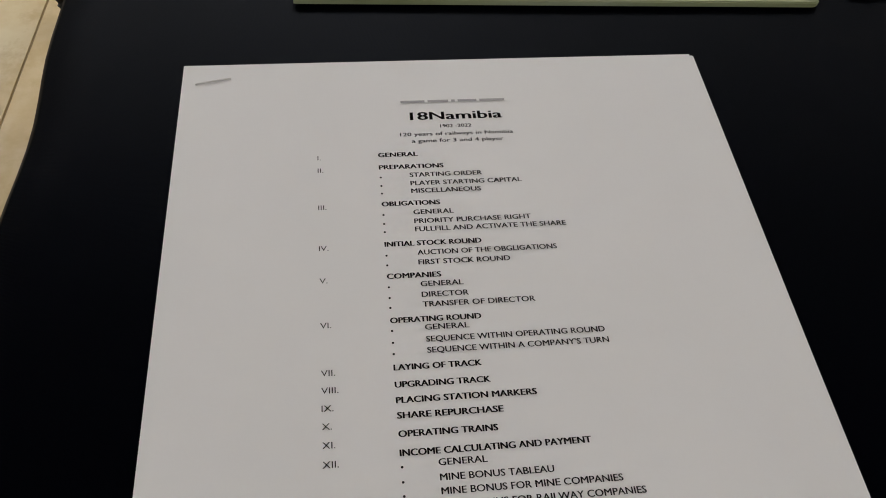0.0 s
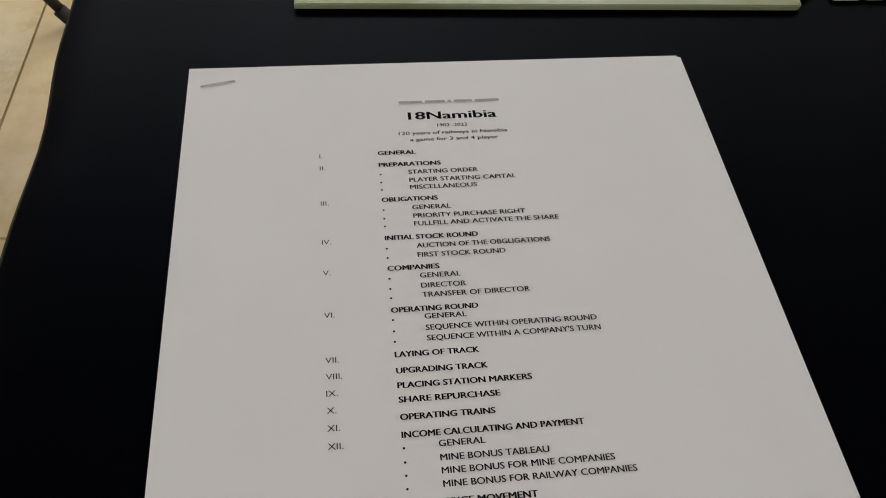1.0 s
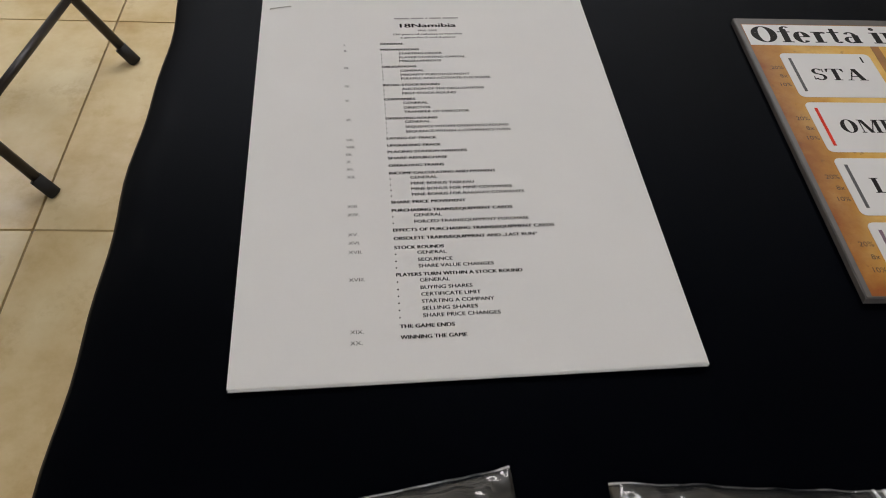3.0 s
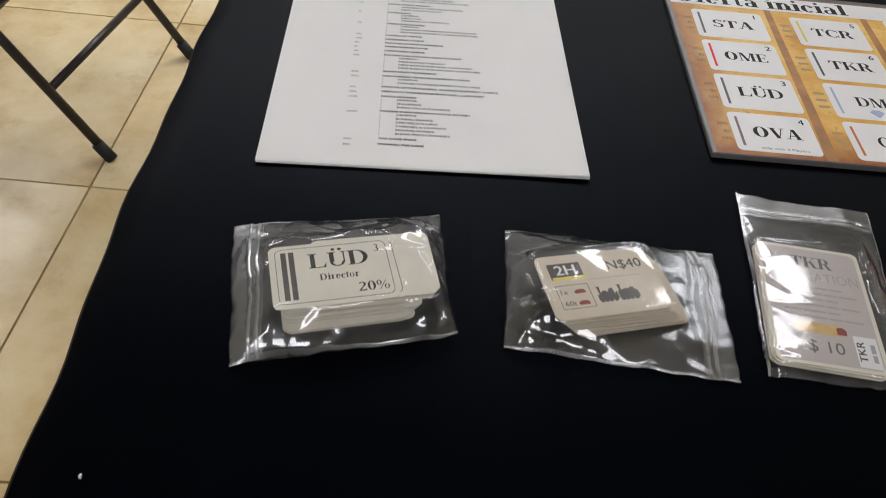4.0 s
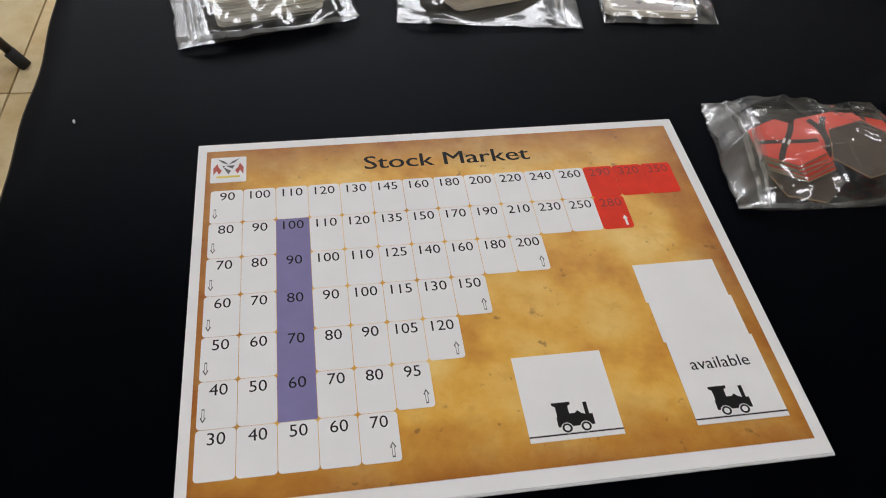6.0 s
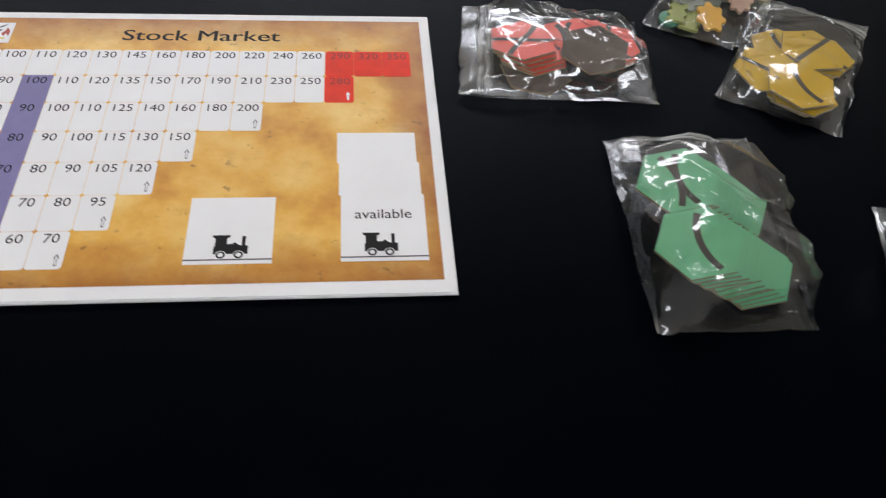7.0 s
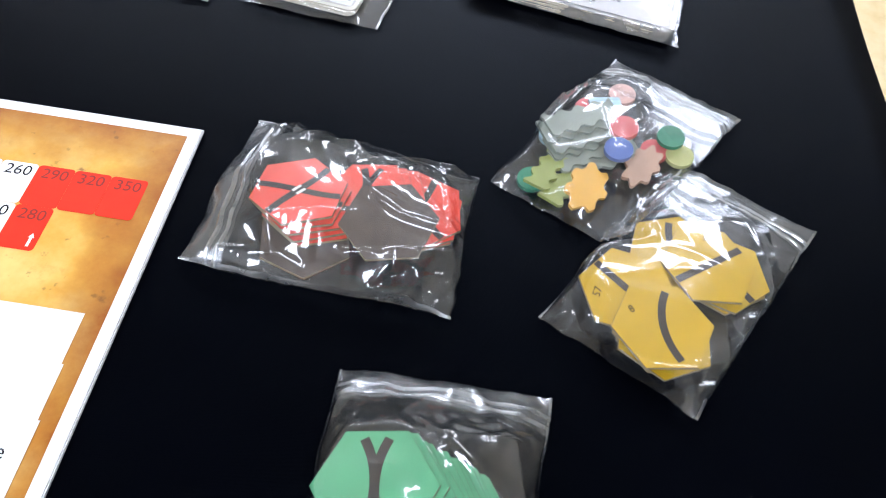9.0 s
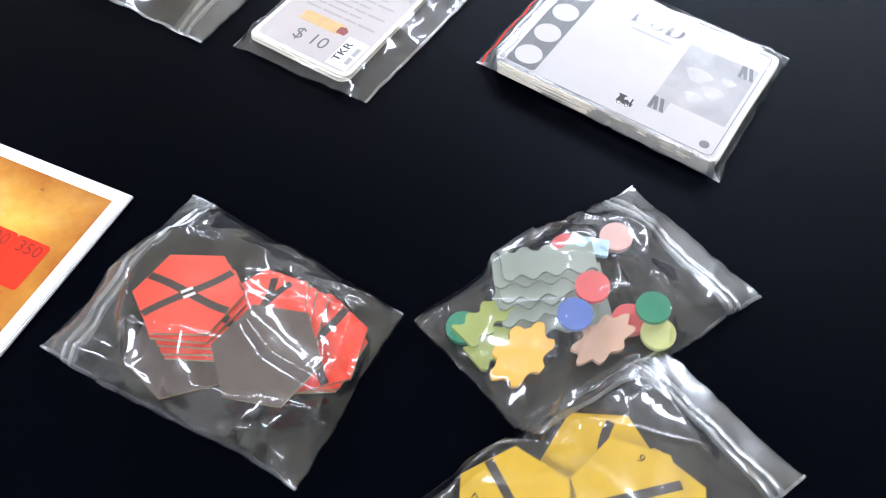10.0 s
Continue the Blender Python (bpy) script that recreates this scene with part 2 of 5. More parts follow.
def write(text, parent, x, y, z, height, material=None, width=0.0, bold=0.0, align="LEFT", turn=0.0, name="printed_text"):
    me = letters(text, height, width, bold, align)
    if me.materials and me.materials[0] is not (material or INK):
        me = me.copy()
        me.materials.clear()
    return put(name, me, material or INK, parent, "", pose(x, y, z, 0, 0, turn))


def arc(cx, cy, rx, ry, a0, a1, side, cap):
    """A bowl: an elliptic band that is heavy at its sides and thin at top and foot."""
    n = max(6, int(abs(a1 - a0) / 12))
    turns = [radians(a0 + (a1 - a0) * k / n) for k in range(n + 1)]
    outer = [(cx + rx * math.cos(a), cy + ry * math.sin(a)) for a in turns]
    inner = [(cx + (rx - side) * math.cos(a), cy + (ry - cap) * math.sin(a)) for a in turns]
    return [[outer[k], outer[k + 1], inner[k + 1], inner[k]] for k in range(n)]


def slant(x0, y0, x1, y1, w):
    return [[(x0, y0), (x0 + w, y0), (x1 + w, y1), (x1, y1)]]


def bar(x0, y0, x1, y1):
    return [[(x0, y0), (x1, y0), (x1, y1), (x0, y1)]]


def stem(x, y0=0.0, y1=1.0, w=0.21, foot=True, head=True, e=0.09):
    out = bar(x, y0, x + w, y1)
    if foot:
        out += bar(x - e, y0, x + w + e, y0 + 0.055)
    if head:
        out += bar(x - e, y1 - 0.055, x + w + e, y1)
    return out


def serif_glyph(c):
    """The faces of one roman letter with heavy stems and thin serifs, capitals one unit high, and its width."""
    t, n = 0.21, 0.065
    if c == "L":
        return stem(0.1) + bar(0.3, 0, 0.78, 0.055) + [[(0.66, 0.055), (0.78, 0.055), (0.80, 0.34)]], 0.86
    if c == "D":
        return stem(0.1) + bar(0.3, 0, 0.45, 0.055) + bar(0.3, 0.945, 0.45, 1) + arc(0.42, 0.5, 0.50, 0.5, -90, 90, t, 0.055), 0.98
    if c in "U\u00dc":
        out = stem(0.1, 0.3, 1.0, t, False) + stem(0.72, 0.3, 1.0, n, False) + arc(0.4425, 0.32, 0.3425, 0.33, 180, 360, 0.14, n)
        if c != "U":
            out += arc(0.30, 1.18, 0.09, 0.09, 0, 360, 0.085, 0.085) + arc(0.60, 1.18, 0.09, 0.09, 0, 360, 0.085, 0.085)
        return out, 0.90
    if c == "S":
        return (arc(0.33, 0.745, 0.27, 0.265, 25, 255, 0.16, n) + arc(0.35, 0.27, 0.30, 0.28, 75, -155, 0.16, n)
                + slant(0.44, 0.40, 0.13, 0.60, 0.16) + bar(0.55, 0.68, 0.60, 0.98) + bar(0.05, 0.02, 0.10, 0.34)), 0.70
    if c == "T":
        return stem(0.32, head=False) + bar(0.02, 0.945, 0.83, 1) + [[(0.02, 0.70), (0.06, 0.70), (0.16, 0.945), (0.02, 0.945)], [(0.83, 0.70), (0.83, 0.945), (0.69, 0.945), (0.79, 0.70)]], 0.86
    if c == "A":
        return slant(0.12, 0.03, 0.42, 1, n) + slant(0.62, 0.03, 0.36, 1, t + 0.02) + bar(0.22, 0.30, 0.66, 0.36) + bar(0.0, 0, 0.28, 0.055) + bar(0.54, 0, 0.94, 0.055), 0.95
    if c == "V":
        return slant(0.38, 0, 0.10, 0.97, t + 0.02) + slant(0.47, 0, 0.76, 0.97, n) + bar(0.0, 0.945, 0.42, 1) + bar(0.66, 0.945, 0.94, 1), 0.95
    if c == "O":
        return arc(0.48, 0.5, 0.44, 0.52, 0, 360, 0.26, 0.045), 0.97
    if c == "C":
        return arc(0.48, 0.5, 0.44, 0.52, 42, 318, t, 0.055) + bar(0.78, 0.66, 0.83, 0.98) + bar(0.78, 0.02, 0.83, 0.32), 0.90
    if c == "M":
        return stem(0.14, w=n) + slant(0.52, 0, 0.14, 1, t) + slant(0.56, 0, 0.90, 1, n) + stem(0.90), 1.24
    if c == "E":
        return (stem(0.1) + bar(0.3, 0, 0.76, 0.055) + bar(0.3, 0.945, 0.74, 1) + bar(0.3, 0.49, 0.58, 0.54) + bar(0.55, 0.38, 0.60, 0.65)
                + [[(0.64, 0.055), (0.76, 0.055), (0.78, 0.32)], [(0.62, 0.945), (0.76, 0.70), (0.74, 0.945)]]), 0.84
    if c == "R":
        return stem(0.1) + bar(0.3, 0.945, 0.46, 1) + bar(0.3, 0.47, 0.46, 0.525) + arc(0.44, 0.735, 0.32, 0.265, -90, 90, t, 0.055) + slant(0.66, 0.0, 0.42, 0.49, t) + bar(0.64, 0, 0.95, 0.055), 0.96
    if c == "K":
        return stem(0.1) + slant(0.26, 0.36, 0.74, 0.96, n) + slant(0.64, 0.03, 0.40, 0.56, t) + bar(0.56, 0, 0.96, 0.055) + bar(0.58, 0.945, 0.92, 1), 0.97
    if c == "f":
        return stem(0.12, 0, 0.86, 0.22, head=False) + bar(0.0, 0.64, 0.44, 0.70) + arc(0.32, 0.84, 0.20, 0.20, 40, 180, 0.15, 0.06), 0.46
    if c == "e":
        return arc(0.32, 0.34, 0.29, 0.36, 0, 320, 0.22, 0.05) + bar(0.14, 0.34, 0.60, 0.39), 0.66
    if c == "r":
        return stem(0.12, 0, 0.70, 0.22, head=False) + bar(0.03, 0.645, 0.2, 0.70) + arc(0.42, 0.56, 0.16, 0.14, 30, 180, 0.10, 0.10), 0.60
    if c == "t":
        return bar(0.12, 0.12, 0.28, 0.92) + bar(0.0, 0.64, 0.42, 0.70) + arc(0.28, 0.14, 0.16, 0.15, 180, 330, 0.13, 0.07), 0.46
    if c == "a":
        return stem(0.36, 0.04, 0.52, 0.22, False, False) + bar(0.36, 0, 0.62, 0.06) + arc(0.30, 0.50, 0.22, 0.21, 0, 160, 0.14, 0.055) + arc(0.26, 0.20, 0.22, 0.21, 60, 320, 0.15, 0.055), 0.66
    if c == "i":
        return stem(0.11, 0, 0.70, 0.22, head=False) + bar(0.02, 0.645, 0.2, 0.70) + arc(0.19, 0.92, 0.095, 0.095, 0, 360, 0.09, 0.09), 0.40
    if c == "n":
        return stem(0.11, 0, 0.70, 0.22, head=False) + bar(0.02, 0.645, 0.2, 0.70) + stem(0.48, 0, 0.48, 0.22, head=False) + arc(0.44, 0.48, 0.20, 0.23, 0, 165, 0.16, 0.07), 0.76
    if c == "c":
        return arc(0.32, 0.34, 0.29, 0.36, 45, 320, 0.22, 0.05) + arc(0.50, 0.54, 0.085, 0.085, 0, 360, 0.08, 0.08), 0.60
    if c == "l":
        return stem(0.11, 0, 1.0, 0.22, head=False) + bar(0.02, 0.945, 0.2, 1), 0.40
    if c == "o":
        return arc(0.33, 0.34, 0.30, 0.36, 0, 360, 0.16, 0.055), 0.68
    if c == "0":
        return arc(0.32, 0.5, 0.29, 0.52, 0, 360, 0.17, 0.05), 0.66
    if c == "2":
        return arc(0.31, 0.73, 0.26, 0.28, 160, -45, 0.16, 0.06) + slant(0.04, 0.08, 0.40, 0.62, 0.12) + bar(0.04, 0, 0.60, 0.13) + bar(0.55, 0.0, 0.60, 0.24), 0.66
    if c == "3":
        return arc(0.28, 0.75, 0.24, 0.26, 150, -90, 0.15, 0.06) + arc(0.28, 0.26, 0.28, 0.28, 90, -150, 0.16, 0.06), 0.62
    if c == "%":
        return arc(0.22, 0.74, 0.19, 0.27, 0, 360, 0.10, 0.045) + arc(0.76, 0.26, 0.19, 0.27, 0, 360, 0.10, 0.045) + slant(0.20, 0, 0.72, 1, 0.06), 1.0
    return [], 0.32


def roman(text, parent, x, y, z, height, material, width, align="LEFT", name="printed_text"):
    """Writes a word in roman letters with serifs, stretched to a width."""
    bm, u, k = bmesh.new(), 0.0, 0
    total = sum(serif_glyph(c)[1] for c in text)
    move = {"LEFT": 0.0, "CENTER": 0.5}[align] * width
    for c in text:
        faces, wide = serif_glyph(c)
        for face in faces:
            pts = [((u + p) / total * width - move, q * height, 0.000002 * (k % 7)) for p, q in face]
            area = sum(pts[i][0] * pts[i - 1][1] - pts[i - 1][0] * pts[i][1] for i in range(len(pts)))
            bm.faces.new([bm.verts.new(p) for p in (pts if area < 0 else pts[::-1])])
            k += 1
        u += wide
    return part(name, bm, material, parent, "", pose(x, y, z))


def bars(parent, x, y, z, widths, height, material=None, gap=0.0012, turn=0.0, name="print_line"):
    """Unreadable writing: a row of plain bars."""
    bm, u = bmesh.new(), 0.0
    for w in widths:
        prism(rect(u, 0, u + w, height), 0, 0.00005, bm)
        u += w + gap
    return part(name, bm, material or PALE_INK, parent, "", pose(x, y, z, 0, 0, turn))


def mark(name, outline, parent, z, material, label="", height=0.00006):
    return part(name, prism(outline, z, z + height), material, parent, label)


# ---------------------------------------------------------------- the room
def room():
    x0, x1, y0, y1, top = -3.2, 3.9, -3.4, 5.6, 2.75
    tagged(part("floor", box(x0, y0, -0.12, x1, y1, -0.006), plain("floor_grout", (0.30, 0.23, 0.14), 0.9, 0.1, 80), None),
           "cream ceramic floor with thin brown joints", "floor", kind="structure")
    paint = wall_material("wall_paint", (0.52, 0.53, 0.54))
    for name, b in (("wall_west", (x0 - 0.12, y0, -0.12, x0, y1, top)), ("wall_east", (x1, y0, -0.12, x1 + 0.12, y1, top)),
                    ("wall_north", (x0 - 0.12, y1, -0.12, x1 + 0.12, y1 + 0.12, top)), ("wall_south", (x0 - 0.12, y0 - 0.12, -0.12, x1 + 0.12, y0, top))):
        tagged(part(name, box(*b), paint, None), "plain painted plaster wall", "wall", kind="structure")
    tagged(part("ceiling", box(x0 - 0.12, y0 - 0.12, top, x1 + 0.12, y1 + 0.12, top + 0.1), wall_material("ceiling_paint", (0.62, 0.66, 0.72)), None),
           "plain white ceiling", "ceiling", kind="structure")


def ceiling_light(x, y, w, d, glow):
    lamp = thing("ceiling_light", pose(x, y, 2.75), "unseen white ceiling lamp with a glowing flat diffuser", "lamp", "ceiling lamps")
    part("frame", ring(rect(-w / 2 - 0.03, -d / 2 - 0.03, w / 2 + 0.03, d / 2 + 0.03), rect(-w / 2, -d / 2, w / 2, d / 2), -0.05, -0.002), WHITE, lamp)
    part("diffuser", box(-w / 2 + 0.002, -d / 2 + 0.002, -0.045, w / 2 - 0.002, d / 2 - 0.002, -0.04), glow, lamp, "glowing white diffuser")


room()
GLOW = glow_material("lamp_glow", (0.985, 1.0, 1.06), ROOM_LIGHT)
# the last two, behind the viewpoint, are fill lamps added without a known source
for lx, ly in ((-0.75, 2.84), (0.75, 2.84), (-0.75, 3.35), (0.75, 3.35), (-2.25, 3.35), (-1.2, -1.6), (0.5, -1.9)):
    ceiling_light(lx, ly, 1.20, 0.46, GLOW)
ceiling_light(1.33, 2.05, 0.34, 1.10, GLOW)


# ---------------------------------------------------------------- table and cloth
def left_edge(y):
    return -0.0545 - 0.017 * (1 - math.tanh((y - 0.13) / 0.16)) / 2 + 0.0012 * math.sin(y * 31) + 0.0008 * math.sin(y * 73 + 1)


def right_edge(y):
    return 0.640 + 0.0015 * math.sin(y * 23 + 0.5)


def tablecloth():
    """Black cloth over the table, with a rounded edge and a hanging border in soft folds."""
    y0, y1, ny = -1.02, 0.86, 150
    bm, rows = bmesh.new(), []
    for j in range(ny + 1):
        y = y0 + (y1 - y0) * j / ny
        a, b = left_edge(y), right_edge(y)
        line = []
        for k in range(9):
            d = 0.30 * (1 - k / 8)
            f = 0.018 * (d / 0.3) * (0.6 + 0.4 * math.sin(y * 19) + 0.5 * math.sin(y * 41 + 2)) - 0.012 * d / 0.3
            line.append((a - max(f, -0.004) * 0.5 + 0.002, y, TABLE - 0.006 - d))
        line += [(a + 0.0005, y, TABLE - 0.003), (a + 0.003, y, TABLE - 0.0006)]
        for k in range(1, 40):
            x = a + 0.004 + (b - a - 0.008) * k / 40
            line.append((x, y, TABLE - 0.0003 + 0.0003 * noise.noise((x * 9, y * 9, 0))))
        line += [(b - 0.003, y, TABLE - 0.0006), (b - 0.0005, y, TABLE - 0.003)]
        for k in range(9):
            d = 0.30 * k / 8
            f = 0.014 * (d / 0.3) * (0.5 * math.sin(y * 23) + 0.5 * math.sin(y * 37 + 1))
            line.append((b + max(f, -0.004) * 0.5 - 0.002, y, TABLE - 0.006 - d))
        rows.append([bm.verts.new(p) for p in line])
    for r, s in zip(rows, rows[1:]):
        for k in range(len(r) - 1):
            bm.faces.new((r[k], r[k + 1], s[k + 1], s[k])).smooth = True
    ob = part("tablecloth", bm, CLOTH, None)
    return tagged(ob, "black woven tablecloth spread over the whole table", "tablecloth")


def folding_table():
    t = thing("folding_table", pose(0.285, -0.08, 0), "dark folding table hidden under the black cloth", "table")
    part("tabletop", box(-0.335, -0.92, 0.715, 0.335, 0.92, TABLE - 0.0022, bevel=0.004), BLACK_STEEL, t)
    for x in (-0.3, 0.3):
        for y in (-0.8, 0.8):
            part("leg", tube([(x, y, 0.0), (x, y, 0.716)], 0.014), BLACK_STEEL, t)


folding_table()
tablecloth()


# ---------------------------------------------------------------- chairs beside the table
def folding_chair(m, label, metal):
    """A folding chair with crossed tube legs; the front legs lean away from the local x axis' head."""
    chair = thing("folding_chair", m, label, "chair", "folding chairs")
    span, run, high = 0.39, 0.30, 0.455
    for y in (0.0, span):
        part("front_leg", tube([(0, y, 0.012), (-run, y, high)], 0.0095), metal, chair)
        part("rear_leg", tube([(-run - 0.20, y + 0.024 * (1 if y == 0 else -1), 0.012), (-0.02, y + 0.024 * (1 if y == 0 else -1), high)], 0.0095), metal, chair)
        part("rubber_foot", tube([(0.007, y, 0.0), (-0.018, y, 0.034)], 0.0125), RUBBER, chair)
        part("rubber_foot", tube([(-run - 0.207, y + 0.024 * (1 if y == 0 else -1), 0.0), (-run - 0.17, y + 0.024 * (1 if y == 0 else -1), 0.045)], 0.0145), RUBBER, chair)
        part("back_post", tube([(-run, y, high), (-run - 0.05, y, 0.80)], 0.0095), metal, chair)
    part("crossbar", tube([(-0.092, 0, 0.14), (-0.092, span, 0.14)], 0.0085), metal, chair)
    part("rear_crossbar", tube([(-run - 0.12, 0.024, 0.085), (-run - 0.12, span - 0.024, 0.085)], 0.0075), metal, chair)
    part("seat", box(-0.36, 0.01, high, 0.0, span - 0.01, high + 0.025, bevel=0.008), metal, chair)
    part("backrest", box(-0.36, 0.01, 0.66, -0.335, span - 0.01, 0.80, bevel=0.006), metal, chair)


folding_chair(pose(-0.484, 0.895, 0, 0, 0, -12), "black steel folding chair with rubber feet beside the table", BLACK_STEEL)


def right_chair():
    chair = thing("metal_chair", pose(1.06, 0.30, 0), "dark steel tube chair with a worn grey seat", "chair", "chairs beside the table")
    part("side_rail", tube([(-0.005, -0.42, 0.2), (-0.012, 0.085, 0.2)], 0.0115), GREY_STEEL, chair, "grey painted side rail")
    part("crossbar", tube([(-0.012, 0.085, 0.2), (0.20, 0.255, 0.2), (0.42, 0.43, 0.2)], 0.0095), BLACK_STEEL, chair)
    for p, q in (((-0.012, 0.085), (0.0, 0.08)), ((-0.005, -0.42), (0.0, -0.42)), ((0.42, 0.43), (0.42, 0.43)), ((0.45, -0.2), (0.45, -0.2))):
        part("leg", tube([(q[0], q[1], 0), (p[0], p[1], 0.2), (p[0] + 0.02, p[1], 0.44)] if p[0] > 0.1 else [(q[0], q[1], 0), (p[0], p[1], 0.2)], 0.0115), BLACK_STEEL, chair)
    part("seat", prism(rect(0.17, 0.10, 0.52, 0.50, 0.05, 5), 0.44, 0.46), plain("worn_grey_seat", (0.30, 0.27, 0.23), 0.6, 0.2, 30), chair, "worn grey seat")


right_chair()


# ---------------------------------------------------------------- stapled rules
CONTENTS = [
    ("I.", "GENERAL", 0.2458, ()),
    ("II.", "PREPARATIONS", 0.2397, ("STARTING ORDER", "PLAYER STARTING CAPITAL", "MISCELLANEOUS")),
    ("III.", "OBLIGATIONS", 0.2223, ("GENERAL", "PRIORITY PURCHASE RIGHT", "FULLFILL AND ACTIVATE THE SHARE")),
    ("IV.", "INITIAL STOCK ROUND", 0.2045, ("AUCTION OF THE OBGLIGATIONS", "FIRST STOCK ROUND")),
    ("V.", "COMPANIES", 0.1912, ("GENERAL", "DIRECTOR", "TRANSFER OF DIRECTOR")),
    ("VI.", "OPERATING ROUND", 0.1740, ("GENERAL", "SEQUENCE WITHIN OPERATING ROUND", "SEQUENCE WITHIN A COMPANY'S TURN")),
    ("VII.", "LAYING OF TRACK", 0.1570, ()),
    ("VIII.", "UPGRADING TRACK", 0.1511, ()),
    ("IX.", "PLACING STATION MARKERS", 0.1452, ()),
    ("X.", "SHARE REPURCHASE", 0.1394, ()),
    ("XI.", "OPERATING TRAINS", 0.1335, ()),
    ("XII.", "INCOME CALCULATING AND PAYMENT", 0.1276,
     ("GENERAL", "MINE BONUS TABLEAU", "MINE BONUS FOR MINE COMPANIES", "MINE BONUS FOR RAILWAY COMPANIES")),
    ("XIII.", "SHARE PRICE MOVEMENT", 0.1060, ()),
    ("XIV.", "PURCHASING TRAINS/EQUIPMENT CARDS", 0.1001, ("GENERAL", "FORCED TRAIN/EQUIPMENT PURCHASE")),
    ("XV.", "EFFECTS OF PURCHASING TRAINS/EQUIPMENT CARDS", 0.0865, ()),
    ("XVI.", "OBSOLETE TRAINS/EQUIPMENT AND \u201eLAST RUN\u201d", 0.0809, ()),
    ("XVII.", "STOCK ROUNDS", 0.0749, ("GENERAL", "SEQUENCE", "SHARE VALUE CHANGES")),
    ("XVIII.", "PLAYERS TURN WITHIN A STOCK ROUND", 0.0576,
     ("GENERAL", "BUYING SHARES", "CERTIFICATE LIMIT", "STARTING A COMPANY", "SELLING SHARES", "SHARE PRICE CHANGES")),
    ("XIX.", "THE GAME ENDS", 0.0274, ()),
    ("XX.", "WINNING THE GAME", 0.0214, ()),
]


def sheet(w, h, bm=None, lift=0.0, thick=0.00009):
    """One sheet of paper with faintly curled edges."""
    bm = bmesh.new()
    nx, ny = 18, 24
    grid = []
    for j in range(ny + 1):
        row = []
        for i in range(nx + 1):
            x, y = w * i / nx, h * j / ny
            z = sheet_height(x, y, lift)
            row.append((bm.verts.new((x, y, z + thick)), bm.verts.new((x, y, z))))
        grid.append(row)
    for j in range(ny):
        for i in range(nx):
            a, b, c, d = grid[j][i], grid[j][i + 1], grid[j + 1][i + 1], grid[j + 1][i]
            bm.faces.new((a[0], b[0], c[0], d[0]))
            bm.faces.new((d[1], c[1], b[1], a[1]))
    rim = [grid[0][i] for i in range(nx + 1)] + [grid[j][nx] for j in range(1, ny + 1)]
    rim += [grid[ny][i] for i in range(nx - 1, -1, -1)] + [grid[j][0] for j in range(ny - 1, 0, -1)]
    for a, b in zip(rim, rim[1:] + rim[:1]):
        bm.faces.new((a[1], b[1], b[0], a[0]))
    return bm


def sheet_height(x, y, lift):
    edge = max(0, (x - 0.15) / 0.06) ** 2 * max(0, 1 - y / 0.2)
    dip = -0.0006 * math.exp(-((x - 0.012) ** 2 + (y - 0.285) ** 2) / 0.0004)
    return lift * edge + dip * 0.3


SOFT_INK = plain("soft_black_ink", (0.018, 0.018, 0.019), 0.5, 0.1, 400, Specular_IOR_Level=0.15)


PLAIN_WIDTHS = dict(zip("ABCDEFGHIJKLMNOPQRSTUVWXYZ", (667, 667, 722, 722, 667, 611, 778, 722, 278, 500, 667, 556, 833, 722, 778, 667, 778, 722, 667, 611, 722, 667, 944, 667, 667, 611)))
HEAVY_WIDTHS = {**PLAIN_WIDTHS, "A": 722, "B": 722, "J": 556, "K": 722, "L": 611}


def set_width(text, h, heavy):
    """The width of a line of capitals in a plain office typeface."""
    table = HEAVY_WIDTHS if heavy else PLAIN_WIDTHS
    return sum(table.get(c, 278) for c in text) / 716 * h * 1.02


